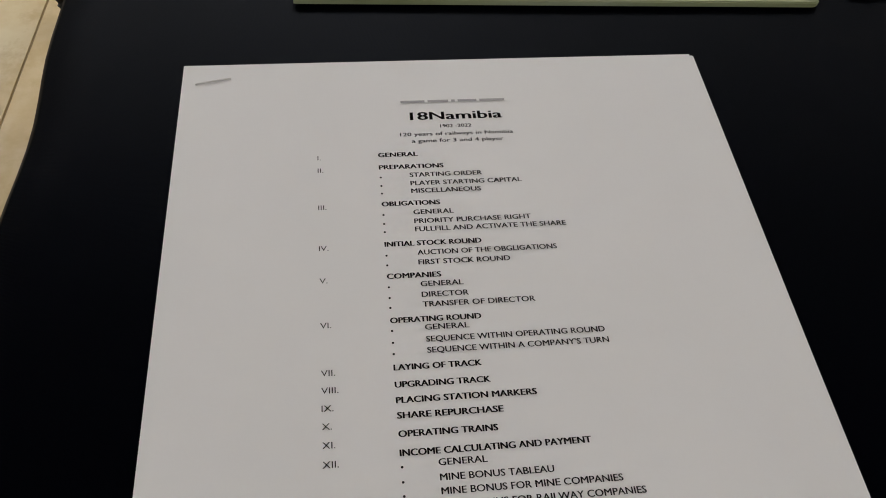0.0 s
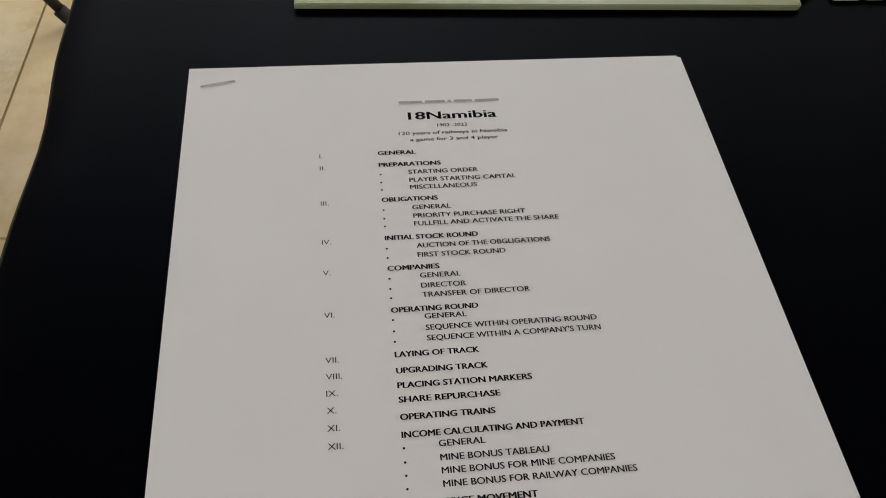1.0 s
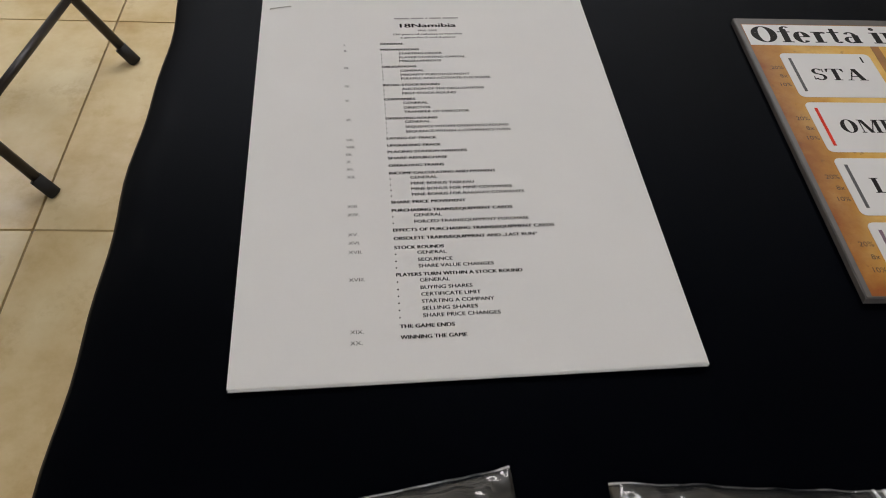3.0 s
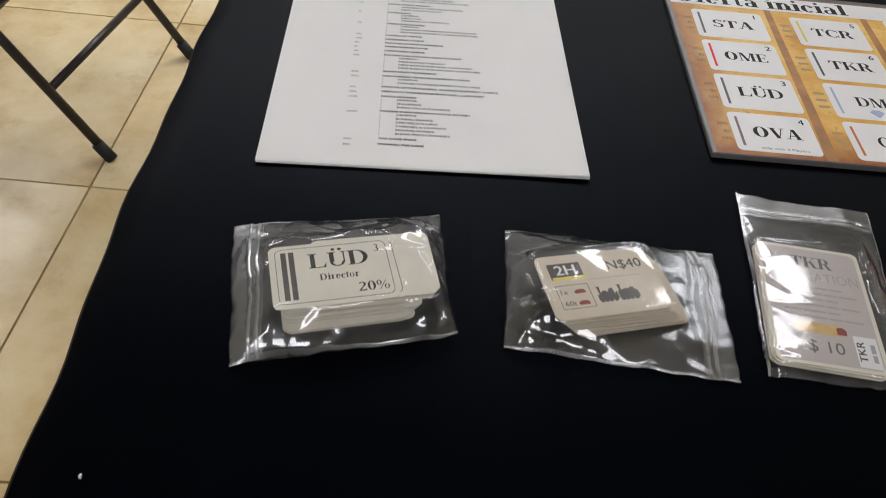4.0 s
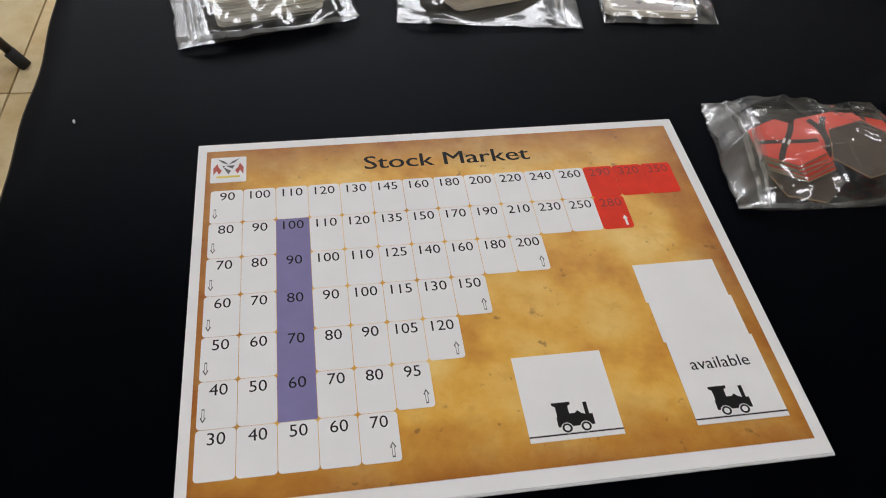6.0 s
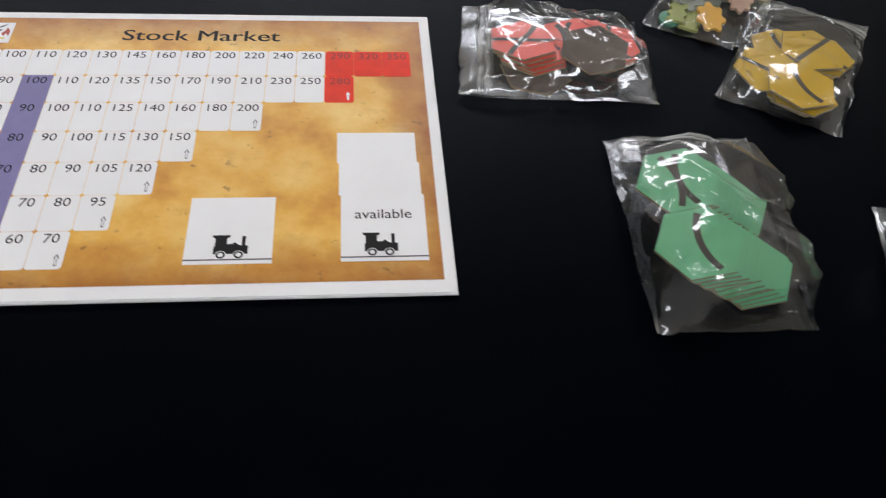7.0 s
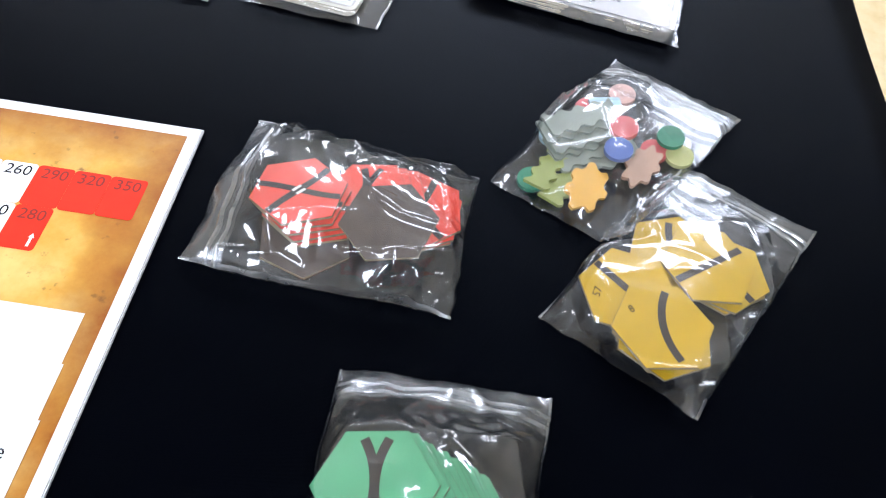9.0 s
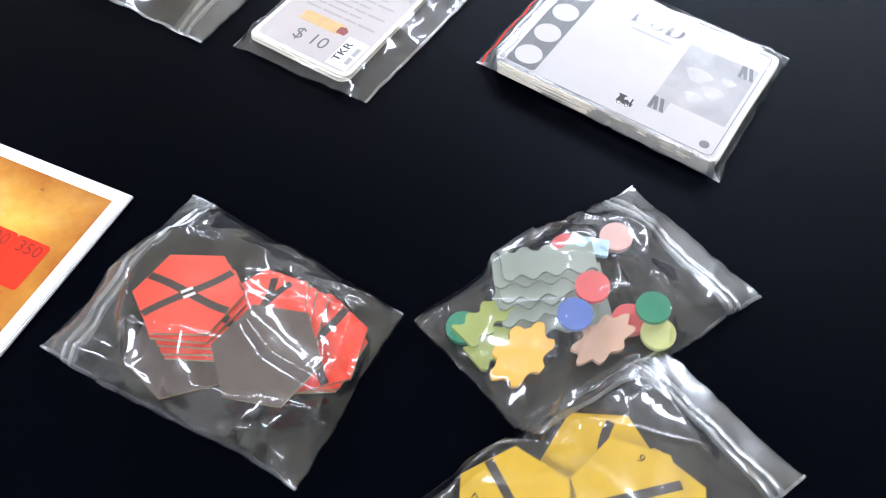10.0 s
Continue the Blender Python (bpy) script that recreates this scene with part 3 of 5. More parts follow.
def rulebook():
    book = thing("stapled_rules", pose(0, 0, TABLE + 0.0003), "stapled white printed rule sheets lying on the black cloth", "document")
    for k, (dx, dy, turn) in enumerate(((0.0006, -0.0008, 0.10), (0.0008, 0.0004, -0.22), (0.0004, -0.0008, 0.06), (0.0006, -0.0002, -0.12), (0, 0, 0))):
        part("sheet", sheet(0.21, 0.297, lift=0.0004 * k), PAPER, book, "", pose(dx, dy, 0.0004 + 0.00026 * k, 0, 0, turn))
    base = 0.00144 + 0.00009

    def line(text, x, y, h, bold=0.0, ink=INK, align="LEFT", width=0.0, name="printed_text"):
        me = letters(text, h, width, bold, align).copy()
        for v in me.vertices:
            v.co.x, v.co.y = v.co.x * (1 if width else 1.14) + x, v.co.y + y
            v.co.z = sheet_height(v.co.x, v.co.y, 0.0016) + base + 0.0002
        return put(name, me, ink, book)

    # the line of names stays plain bars
    bars(book, 0.085, 0.2722, base + 0.0003, (0.0095, 0.0082, 0.0014, 0.0075, 0.0100), 0.0012, PALE_INK)
    line("18Namibia", 0.1062, 0.2629, 0.0042, 0.05, align="CENTER", width=0.0358, name="title")
    line("1902 -2022", 0.1055, 0.2585, 0.0017, bold=0.02, align="CENTER", ink=SOFT_INK)
    line("120 years of railways in Namibia", 0.1055, 0.2545, 0.0018, bold=0.02, align="CENTER", width=0.0437, ink=SOFT_INK)
    line("a game for 3 and 4 player", 0.1055, 0.2510, 0.0018, bold=0.02, align="CENTER", width=0.0352, ink=SOFT_INK)
    for number, head, y, subs in CONTENTS:
        drop = 0.0015 if y > 0.150 else 0.0008 if y > 0.14 else 0.0
        line(number, 0.0523, y - 0.0020, 0.0021, 0.0, name="number")
        line(head, 0.0748, y - drop, 0.0021, 0.06, width=set_width(head, 0.0021, True), name="heading")
        for k, sub in enumerate(subs):
            v = y - 0.0040 - drop / 2 - 0.0041 * k + (0.0004 if k == 0 else 0)
            v -= max(0.0, 0.0013 - 0.0005 * k) * min(1.0, max(0.0, (y - 0.165) / 0.045))
            line(sub, 0.0858, v, 0.0021, 0.03, ink=SOFT_INK, width=set_width(sub, 0.0021, False))
            mark("bullet", disc(0.0751, v + 0.0003, 0.00040, 8), book, base + sheet_height(0.0751, v, 0.0016) + 0.0001, INK)
    staple = part("staple", tube([(0.0055, 0.2860, 0.0004), (0.0055, 0.2860, 0.0017), (0.0062, 0.2861, 0.0019), (0.0178, 0.2886, 0.0019), (0.0185, 0.2888, 0.0017), (0.0185, 0.2888, 0.0004)], 0.00034, 8), STEEL, book, "bent steel staple")
    return staple


rulebook()


# ---------------------------------------------------------------- the map boards beyond the rules
def map_boards():
    n = Nodes("printed_map")
    c = n.coords()
    n.base(n.ramp(n.noise(c, 9, 6), (0.3, (0.26, 0.28, 0.13)), (0.55, (0.38, 0.42, 0.25)), (0.75, (0.50, 0.56, 0.40))), 0.4)
    out = [(0.043, 0.336), (0.2785, 0.3275), (0.2805, 0.3290), (0.2808, 0.3325), (0.2795, 0.3355), (0.2810, 0.3375), (0.2900, 0.3382), (0.2915, 0.3400), (0.292, 0.42), (0.300, 0.60), (0.058, 0.61)]
    bm = prism([(x, y) for x, y in out], 0, 0.0032)
    bmesh.ops.bevel(bm, geom=[e for e in bm.edges if abs(e.verts[0].co.z - e.verts[1].co.z) < 1e-6], offset=0.0006, segments=2, affect="EDGES")
    tagged(part("map_board", bm, n.mat, None, m=pose(0, 0, TABLE + 0.0004)), "pale green printed map board with a notched edge", "game board")
    grey = plain("pale_grey_board", (0.50, 0.53, 0.48), 0.45, 0.08, 20)
    for x0, x1 in ((0.2990, 0.3145), (0.3155, 0.4700)):
        bm = prism(rect(x0, 0.3345, x1, 0.52, 0.0022), 0, 0.0028)
        bmesh.ops.bevel(bm, geom=[e for e in bm.edges if min(v.co.z for v in e.verts) > 0.0027], offset=0.0005, segments=2, affect="EDGES")
        tagged(part("game_board", bm, grey, None, m=pose(0, 0, TABLE + 0.0004)), "pale grey green board piece beside the green map board", "game board")


map_boards()


# ---------------------------------------------------------------- offering board
def offering_board():
    w, h, top = 0.252, 0.2352, 0.0041
    b = thing("offering_board", pose(0.2972, 0.0301, TABLE + 0.0003, 0, 0, -2.9), "thick printed board of company offers on parchment", "game board")
    bm = prism(rect(0, 0, w, h), 0, top)
    bmesh.ops.bevel(bm, geom=[e for e in bm.edges if min(v.co.z for v in e.verts) > top - 1e-6], offset=0.0005, segments=2, affect="EDGES")
    part("board", bm, DARK_EDGE, b, "dark laminated board")
    z = top + 0.0001
    part("printed_face", prism(rect(0.0032, 0.0012, w - 0.003, h - 0.007), z, z + 0.00005), parchment_material(w, h), b, "parchment print")
    z += 0.0001
    mark("title_band", rect(0.0036, h - 0.0305, w - 0.0034, h - 0.0078), b, z, WHITE, "white title band")
    roman("Oferta inicial", b, 0.0062, h - 0.0272, z + 0.0001, 0.0172, INK, 0.150, name="title")
    names = [("STA", "1", GREY_INK), ("OME", "2", RED), ("L\u00dcD", "3", GREY_INK), ("OVA", "4", MAUVE)], [("TCR", "5", YELLOW_INK), ("TKR", "6", GREEN_INK), ("DM", "7", BLUE_INK), ("CM", "8", ORANGE_INK)]
    for col, x in zip(names, (0.0185, 0.1010)):
        # a printed brown shade runs down beside each column
        mark("brown_stripe", [(x + 0.0595, 0.0014), (x + 0.0675, 0.0014), (x + 0.0690, 0.2050), (x + 0.0635, 0.2050)], b, z - 0.00004, ORANGE_BROWN, "brown printed stripe")
        for k, (word, number, ink) in enumerate(col):
            y = 0.1520 - 0.0489 * k
            card = mark("offer_card", rect(x, y, x + 0.0585, y + 0.0438, 0.0036), b, z, WHITE, "white printed card", 0.0002)
            q = z + 0.0003
            put_mark(card, rect(x + 0.0045, y + 0.0052, x + 0.0064, y + 0.0385), q, ink, "colour_stripe")
            roman(word, card, x + 0.0315, y + 0.0165, q, 0.0115, INK, 0.0345 if len(word) == 3 else 0.024, "CENTER")
            if k < 2 or x < 0.05:
                write(number, card, x + 0.0520, y + 0.0345, q, 0.0062, INK, 0, 0.02, "CENTER")
            if word == "OVA":
                write("only with 4 Players", card, x + 0.0165, y + 0.0030, q, 0.0026, GREY_INK, 0.0330, 0)
            if word == "DM":
                put_mark(card, [(x + 0.026, y + 0.0095), (x + 0.0315, y + 0.003), (x + 0.037, y + 0.0095), (x + 0.034, y + 0.0125), (x + 0.029, y + 0.0125)], q, BLUE_INK, "gem_mark")
            if word == "CM":
                put_mark(card, [(x + 0.026, y + 0.004), (x + 0.027, y + 0.003), (x + 0.036, y + 0.0115), (x + 0.035, y + 0.0125)], q, GREY_INK, "hammer_mark")
                put_mark(card, [(x + 0.036, y + 0.003), (x + 0.037, y + 0.004), (x + 0.028, y + 0.0125), (x + 0.027, y + 0.0115)], q + 0.0001, GREY_INK, "hammer_mark")
            for i, s in enumerate(("20%", "8x", "10%")):
                if x < 0.05:
                    write(s, b, x - 0.0015, y + 0.0275 - 0.0085 * i, z, 0.0033, BROWN_INK, 0, 0, "RIGHT")
                else:
                    bars(b, x - 0.0105, y + 0.0275 - 0.0085 * i, z, (0.0085,), 0.0028, STAIN)
    side = mark("offer_panel", rect(0.1835, 0.1480, 0.2460, 0.2040, 0.002), b, z, WHITE, "white printed panel", 0.0002)
    put_mark(side, [(0.1860, 0.1930), (0.1930, 0.1965), (0.2010, 0.1945), (0.1960, 0.1920), (0.1920, 0.1890)], z + 0.0003, INK, "small_mark")
    put_mark(side, ring_outline(0.1945, 0.1790, 0.006), z + 0.0003, PALE_INK, "small_mark")
    mark("offer_panel", rect(0.1835, 0.0100, 0.2460, 0.1420, 0.002), b, z, WHITE, "white printed panel", 0.0002)


def ring_outline(cx, cy, r):
    return disc(cx, cy, r, 16)


def put_mark(parent, outline, z, material, name):
    return part(name, prism(outline, z, z + 0.00005), material, parent)


STAIN = plain("faded_brown_ink", (0.42, 0.28, 0.12), 0.5, 0.1, 200)
ORANGE_BROWN = plain("orange_brown_print", (0.40, 0.17, 0.035), 0.45, 0.25, 60)
offering_board()


# ---------------------------------------------------------------- stock market board
MARKET = [
    (90, 100, 110, 120, 130, 145, 160, 180, 200, 220, 240, 260, 290, 320, 350),
    (80, 90, 100, 110, 120, 135, 150, 170, 190, 210, 230, 250, 280),
    (70, 80, 90, 100, 110, 125, 140, 160, 180, 200),
    (60, 70, 80, 90, 100, 115, 130, 150),
    (50, 60, 70, 80, 90, 105, 120),
    (40, 50, 60, 70, 80, 95),
    (30, 40, 50, 60, 70),
]


def locomotive(parent, x, y, z, s):
    """The printed engine: black silhouette with pale wheels."""
    bm = bmesh.new()
    shape = [(0.05, 0.20), (0.98, 0.20), (0.98, 0.55), (0.90, 0.55), (0.90, 0.95), (0.80, 0.95), (0.80, 0.55), (0.70, 0.60), (0.62, 0.70), (0.54, 0.62), (0.40, 0.62),
             (0.40, 0.86), (0.48, 0.92), (0.48, 1.0), (0.0, 1.0), (0.0, 0.92), (0.08, 0.86), (0.08, 0.55), (0.05, 0.50)]
    prism([(x + s * u, y + s * 0.85 * v) for u, v in shape], z, z + 0.00005, bm)
    part("engine_print", bm, INK, parent, "black printed steam engine")
    for u, r in ((0.26, 0.15), (0.74, 0.15)):
        wheel = put_mark(parent, disc(x + s * u, y + s * 0.13, s * r, 16), z + 0.0001, WHITE, "wheel_print")
        part("wheel_rim", ring(disc(x + s * u, y + s * 0.13, s * r * 0.85, 16), disc(x + s * u, y + s * 0.13, s * r * 0.5, 16), z + 0.0002, z + 0.00025), INK, wheel)


def arrow(x, y, s, up):
    k = 1 if up else -1
    shape = [(0, 1), (0.6, 0.3), (0.28, 0.3), (0.28, -1), (-0.28, -1), (-0.28, 0.3), (-0.6, 0.3)]
    big = [(x + s * 0.62 * u, y + s * k * v) for u, v in shape]
    small = [(x + s * 0.62 * u * 0.62, y + s * k * (v * 0.78 - 0.04)) for u, v in shape]
    return (big, small) if up else (big[::-1], small[::-1])


def stock_market():
    w, h, top = 0.2665, 0.2146, 0.0019
    b = thing("stock_market_board", pose(0.0264, -0.2470, TABLE + 0.0003, 0, 0, -0.70) @ pose(0, -h, 0), "printed stock market board on parchment with a white border", "game board")
    bm = prism(rect(0, 0, w, h), 0, top)
    bmesh.ops.bevel(bm, geom=[e for e in bm.edges if min(v.co.z for v in e.verts) > top - 1e-6], offset=0.0006, segments=2, affect="EDGES")
    part("board", bm, WHITE, b, "white board")
    z = top + 0.0001
    part("printed_face", prism(rect(0.0048, 0.0078, w - 0.0058, h - 0.0062), z, z + 0.00005), parchment_material(w, h), b, "parchment print with scorched edges")
    z += 0.00015
    write("Stock Market", b, 0.1325, h - 0.0270, z, 0.0100, INK, 0.0900, 0.020, "CENTER", name="title")
    x0, y0, dx, dy = 0.0078, h - 0.0365, 0.01637, 0.0229
    for r, values in enumerate(MARKET):
        for c, value in enumerate(values):
            red = (r == 0 and c > 11) or (r == 1 and c > 11)
            mauve = c == 2 and 1 <= r <= 5
            x, y = x0 + dx * c - 0.0006 * r * 0.3, y0 - dy * (r + 1)
            mat, ink = (RED, RED_DARK) if red else (PURPLE, INK) if mauve else (WHITE, INK)
            gap = 0.00004 if red or mauve else 0.00012
            cell = mark("price_cell", rect(x + gap, y + gap, x + dx - gap, y + dy - gap, 0.0004 if mauve else 0.0017, 3), b, z, mat,
                        "red price cell" if red else "mauve price cell" if mauve else "", 0.0001)
            q = z + 0.00016
            write(str(value), cell, x + dx * 0.52, y + dy * 0.69, q, 0.0056, ink, 0, 0, "CENTER", name="price")
            if c == 0 and r < 6:
                o, i = arrow(x + dx * 0.16, y + dy * 0.28, 0.0033, False)
                part("arrow", ring(o, i, q, q + 0.00005), GREY_INK, cell)
            if r > 0 and c == len(values) - 1:
                o, i = arrow(x + dx * 0.80, y + dy * 0.24, 0.0035, True)
                if red:
                    put_mark(cell, o, q, WHITE, "arrow")
                else:
                    part("arrow", ring(o, i, q, q + 0.00005), GREY_INK, cell)
    # the small coat of arms, as plain shapes
    logo = mark("emblem_panel", rect(0.0072, h - 0.0305, 0.0255, h - 0.0115, 0.0008), b, z, WHITE, "white panel with a small coloured emblem", 0.0001)
    q, lx, ly = z + 0.00016, 0.01635, h - 0.0205
    put_mark(logo, [(lx - 0.0032, ly + 0.0025), (lx, ly - 0.0042), (lx + 0.0032, ly + 0.0025)], q, GREY_INK, "shield")
    put_mark(logo, [(lx - 0.0024, ly + 0.0012), (lx + 0.0014, ly - 0.0016), (lx + 0.0022, ly - 0.0002), (lx - 0.0016, ly + 0.0024)], q + 0.0001, WHITE, "shield_band")
    for k in (-1, 1):
        o = [(lx + k * 0.0034, ly - 0.0012), (lx + k * 0.0048, ly - 0.0040), (lx + k * 0.0060, ly - 0.0012), (lx + k * 0.0076, ly - 0.0042), (lx + k * 0.0078, ly + 0.0008), (lx + k * 0.0058, ly + 0.0042), (lx + k * 0.0050, ly + 0.0012)]
        put_mark(logo, o if k > 0 else o[::-1], q, EMBLEM_RED, "supporter")
        o = [(lx, ly + 0.0032), (lx + k * 0.0022, ly + 0.0058), (lx + k * 0.0058, ly + 0.0078), (lx + k * 0.0030, ly + 0.0046)]
        put_mark(logo, o if k > 0 else o[::-1], q + 0.0001, GREY_INK, "wing")
    put_mark(logo, rect(lx - 0.0060, ly - 0.0066, lx + 0.0060, ly - 0.0052), q, YELLOW_INK, "ribbon")
    # places for the engines
    a = mark("engine_panel", rect(0.1412, h - 0.1955, 0.1815, h - 0.1537), b, z, WHITE, "white printed panel with an engine", 0.0001)
    locomotive(a, 0.1535, h - 0.1925, z + 0.00016, 0.0170)
    put_mark(a, rect(0.1412, h - 0.1933, 0.1815, h - 0.1926), z + 0.00014, INK, "rail_print")
    for k, (u, v0, v1) in enumerate(((0.2112, 0.1300, 0.1070), (0.2122, 0.1530, 0.1298), (0.2132, 0.1955, 0.1528))):
        c = mark("engine_panel", rect(u, h - v0, u + 0.0412, h - v1), b, z + 0.00012 * k, WHITE, "", 0.0001)
    q = z + 0.00045
    write("available", c, 0.2338, h - 0.1688, q, 0.0060, INK, 0.0275, 0.004, "CENTER")
    locomotive(c, 0.2235, h - 0.1925, q, 0.0170)
    put_mark(c, rect(0.2132, h - 0.1933, 0.2544, h - 0.1926), q - 0.00005, INK, "rail_print")


EMBLEM_RED = plain("emblem_red", (0.45, 0.07, 0.04), 0.5, 0.1, 200)
stock_market()


# ---------------------------------------------------------------- zip bags
def quad(corners, u, v):
    a, b, c, d = corners
    return ((1 - v) * ((1 - u) * a[0] + u * b[0]) + v * ((1 - u) * d[0] + u * c[0]),
            (1 - v) * ((1 - u) * a[1] + u * b[1]) + v * ((1 - u) * d[1] + u * c[1]))


def inside(outline, x, y):
    hit = False
    for (ax, ay), (bx, by) in zip(outline, outline[1:] + outline[:1]):
        if (ay > y) != (by > y) and x < (bx - ax) * (y - ay) / (by - ay) + ax:
            hit = not hit
    return hit


def plate(cx, cy, w, d, turn, h, grow=0.0008):
    """The footprint of a card or a pile, with its height, for the film that lies over it."""
    c, s = math.cos(radians(turn)), math.sin(radians(turn))
    return [(cx + c * x - s * y, cy + s * x + c * y) for x, y in rect(-w / 2 - grow, -d / 2 - grow, w / 2 + grow, d / 2 + grow)], h


FILL = []


def lies_on(m, outline, thick):
    """Notes a plate that the film must clear: its outline from above and its upper plane."""
    pts = [(m @ Vector((x, y, 0))) for x, y in outline]
    up = m.to_3x3() @ Vector((0, 0, 1))
    o = m @ Vector((0, 0, thick if up.z > 0 else 0))
    FILL.append(([(p.x, p.y) for p in pts], o, up))


def zip_bag(label, corners, zip_at, contents, seed, wrinkle=1.0, under=None, red_line=False, res=0.00115, air=0.0045, folds=()):
    """A small clear zip bag whose film drapes over its contents. The corners go round it; the zip lies along the first side."""
    (ax, ay), (bx, by), (cx, cy), (dx, dy) = corners
    lu, lv = math.hypot(bx - ax, by - ay), math.hypot(dx - ax, dy - ay)
    nu, nv = int(lu / res), int(lv / res)
    sx = seed * 7.31
    xs, ys = np.zeros((nv + 1, nu + 1)), np.zeros((nv + 1, nu + 1))
    floor_z, load = np.zeros_like(xs), np.zeros_like(xs)
    for j in range(nv + 1):
        for i in range(nu + 1):
            u, v = i / nu, j / nv
            x, y = quad(corners, u, v)
            e = 0.0013 * wrinkle
            x += e * noise.noise((u * 3.1 + sx, v * 3.1, 1.7)) + 0.0009 * noise.noise((u * 13 + sx, v * 13, 3.3))
            y += e * noise.noise((u * 3.1 + sx, v * 3.1, 8.1)) + 0.0009 * noise.noise((u * 13 + sx, v * 13, 9.4))
            xs[j, i], ys[j, i] = x, y
            floor_z[j, i] = under(x, y) if under else 0.0
            for outline, h in contents:
                if h > load[j, i] and inside(outline, x, y):
                    load[j, i] = h
    mine = [f for f in FILL if inside(list(corners), f[1].x, f[1].y)]
    for outline, o, up in mine:
        ox, oy = [p[0] for p in outline], [p[1] for p in outline]
        near = (xs > min(ox)) & (xs < max(ox)) & (ys > min(oy)) & (ys < max(oy))
        for j, i in zip(*np.nonzero(near)):
            x, y = xs[j, i], ys[j, i]
            if inside(outline, x, y):
                h = o.z - TABLE - (up.x * (x - o.x) + up.y * (y - o.y)) / up.z
                load[j, i] = max(load[j, i], h)
    rim = np.zeros_like(xs, dtype=bool)
    rim[0, :] = rim[-1, :] = rim[:, 0] = rim[:, -1] = True
    lift = np.zeros_like(xs)
    for j in range(nv + 1):
        for i in range(nu + 1):
            u, v = i / nu, j / nv
            lift[j, i] = 0.0010 + 0.0026 * wrinkle * max(0, noise.noise((u * 2.6 + sx, v * 2.6, 5.5)) + 0.25) + 0.0013 * wrinkle * max(0, noise.noise((u * 8 + sx, v * 8, 2.2)))
    need = np.maximum(load + 0.0010, 0.0012) + floor_z
    z = np.where(rim, floor_z + lift, need)
    for _ in range(600):
        m = z.copy()
        m[1:-1, 1:-1] = 0.25 * (z[:-2, 1:-1] + z[2:, 1:-1] + z[1:-1, :-2] + z[1:-1, 2:])
        z = np.where(rim, z, np.maximum(m, need))
    away = np.minimum(1, np.abs(z - need) / 0.003)
    # trapped air rounds the film up between its rims
    uu, vv = np.meshgrid(np.linspace(0, 1, nu + 1), np.linspace(0, 1, nv + 1))
    z = z + air * np.clip(16 * uu * (1 - uu) * vv * (1 - vv), 0, 1) ** 0.8 * (1 + 0.35 * np.sin(5.1 * uu + 3.3 * vv + seed))
    fold = np.zeros_like(z)
    rnd = random.Random(seed * 17)
    mx, my = sum(p[0] for p in corners) / 4, sum(p[1] for p in corners) / 4
    for k in range(int(14 * wrinkle)):
        # a long sharp crease that runs in from the rim
        u, v = (rnd.random(), rnd.choice((0.02, 0.98))) if rnd.random() < 0.5 else (rnd.choice((0.02, 0.98)), rnd.random())
        if k < 4:
            u, v = (0.03, 0.97)[k % 2], (0.03, 0.97)[k // 2]
        px, py = quad(corners, u, v)
        a = math.atan2(my - py, mx - px) + rnd.uniform(-0.8, 0.8)
        length, width, high = rnd.uniform(0.020, 0.075), rnd.uniform(0.0020, 0.0070), rnd.uniform(0.0012, 0.0042)
        bend = rnd.uniform(-9, 9)
        s = (xs - px) * math.cos(a) + (ys - py) * math.sin(a)
        d = -(xs - px) * math.sin(a) + (ys - py) * math.cos(a) + bend * s * s
        along = np.clip(s / 0.004, 0, 1) * np.clip((length - s) / (0.6 * length), 0, 1)
        side = np.where(d > 0, np.exp(-d / width), np.exp(d / (2.5 * width)))
        fold = np.maximum(fold, high * along * side)
    # the long folds that stand up from this bag
    for line, high, width in folds:
        near = np.full_like(z, 9.0)
        side = np.zeros_like(z)
        for (px, py), (qx, qy) in zip(line, line[1:]):
            long = math.hypot(qx - px, qy - py)
            ex, ey = (qx - px) / long, (qy - py) / long
            s = np.clip((xs - px) * ex + (ys - py) * ey, 0, long)
            gx, gy = xs - px - s * ex, ys - py - s * ey
            d = np.hypot(gx, gy)
            side = np.where(d < near, gx * ey - gy * ex, side)
            near = np.minimum(near, d)
        z = z + high * np.where(side > 0, np.exp(-(near / width) ** 1.5), np.exp(-(near / (3.5 * width)) ** 1.5)) * np.where(rim, 0.2, 1.0)
    soft = np.zeros_like(z)
    for j in range(nv + 1):
        for i in range(nu + 1):
            soft[j, i] = 0.0014 * (0.5 + noise.noise((xs[j, i] * 34 + sx, ys[j, i] * 34, 4.4)))
    # sharp crumples, finer towards the rims
    crumple = np.zeros_like(z)
    pitch = 17 if wrinkle > 0.75 and air > 0.002 else 13
    turn_c, turn_s = math.cos(seed * 1.9), math.sin(seed * 1.9)
    for j in range(nv + 1):
        for i in range(nu + 1):
            p, q = turn_c * xs[j, i] + turn_s * ys[j, i], turn_c * ys[j, i] - turn_s * xs[j, i]
            wide = 1 - abs(noise.noise((p * pitch + sx, q * 1.9 * pitch, 6.1))) * 2.2
            fine = 1 - abs(noise.noise((p * 95, q * 60 + sx, 2.9))) * 2.0
            u, v = i / nu, j / nv
            near_rim = max(0.0, 1 - min(u, 1 - u, 1 - v) / 0.16)
            crumple[j, i] = 0.0021 * max(0.0, wide) ** 3 + 0.0010 * near_rim * max(0.0, fine) ** 2
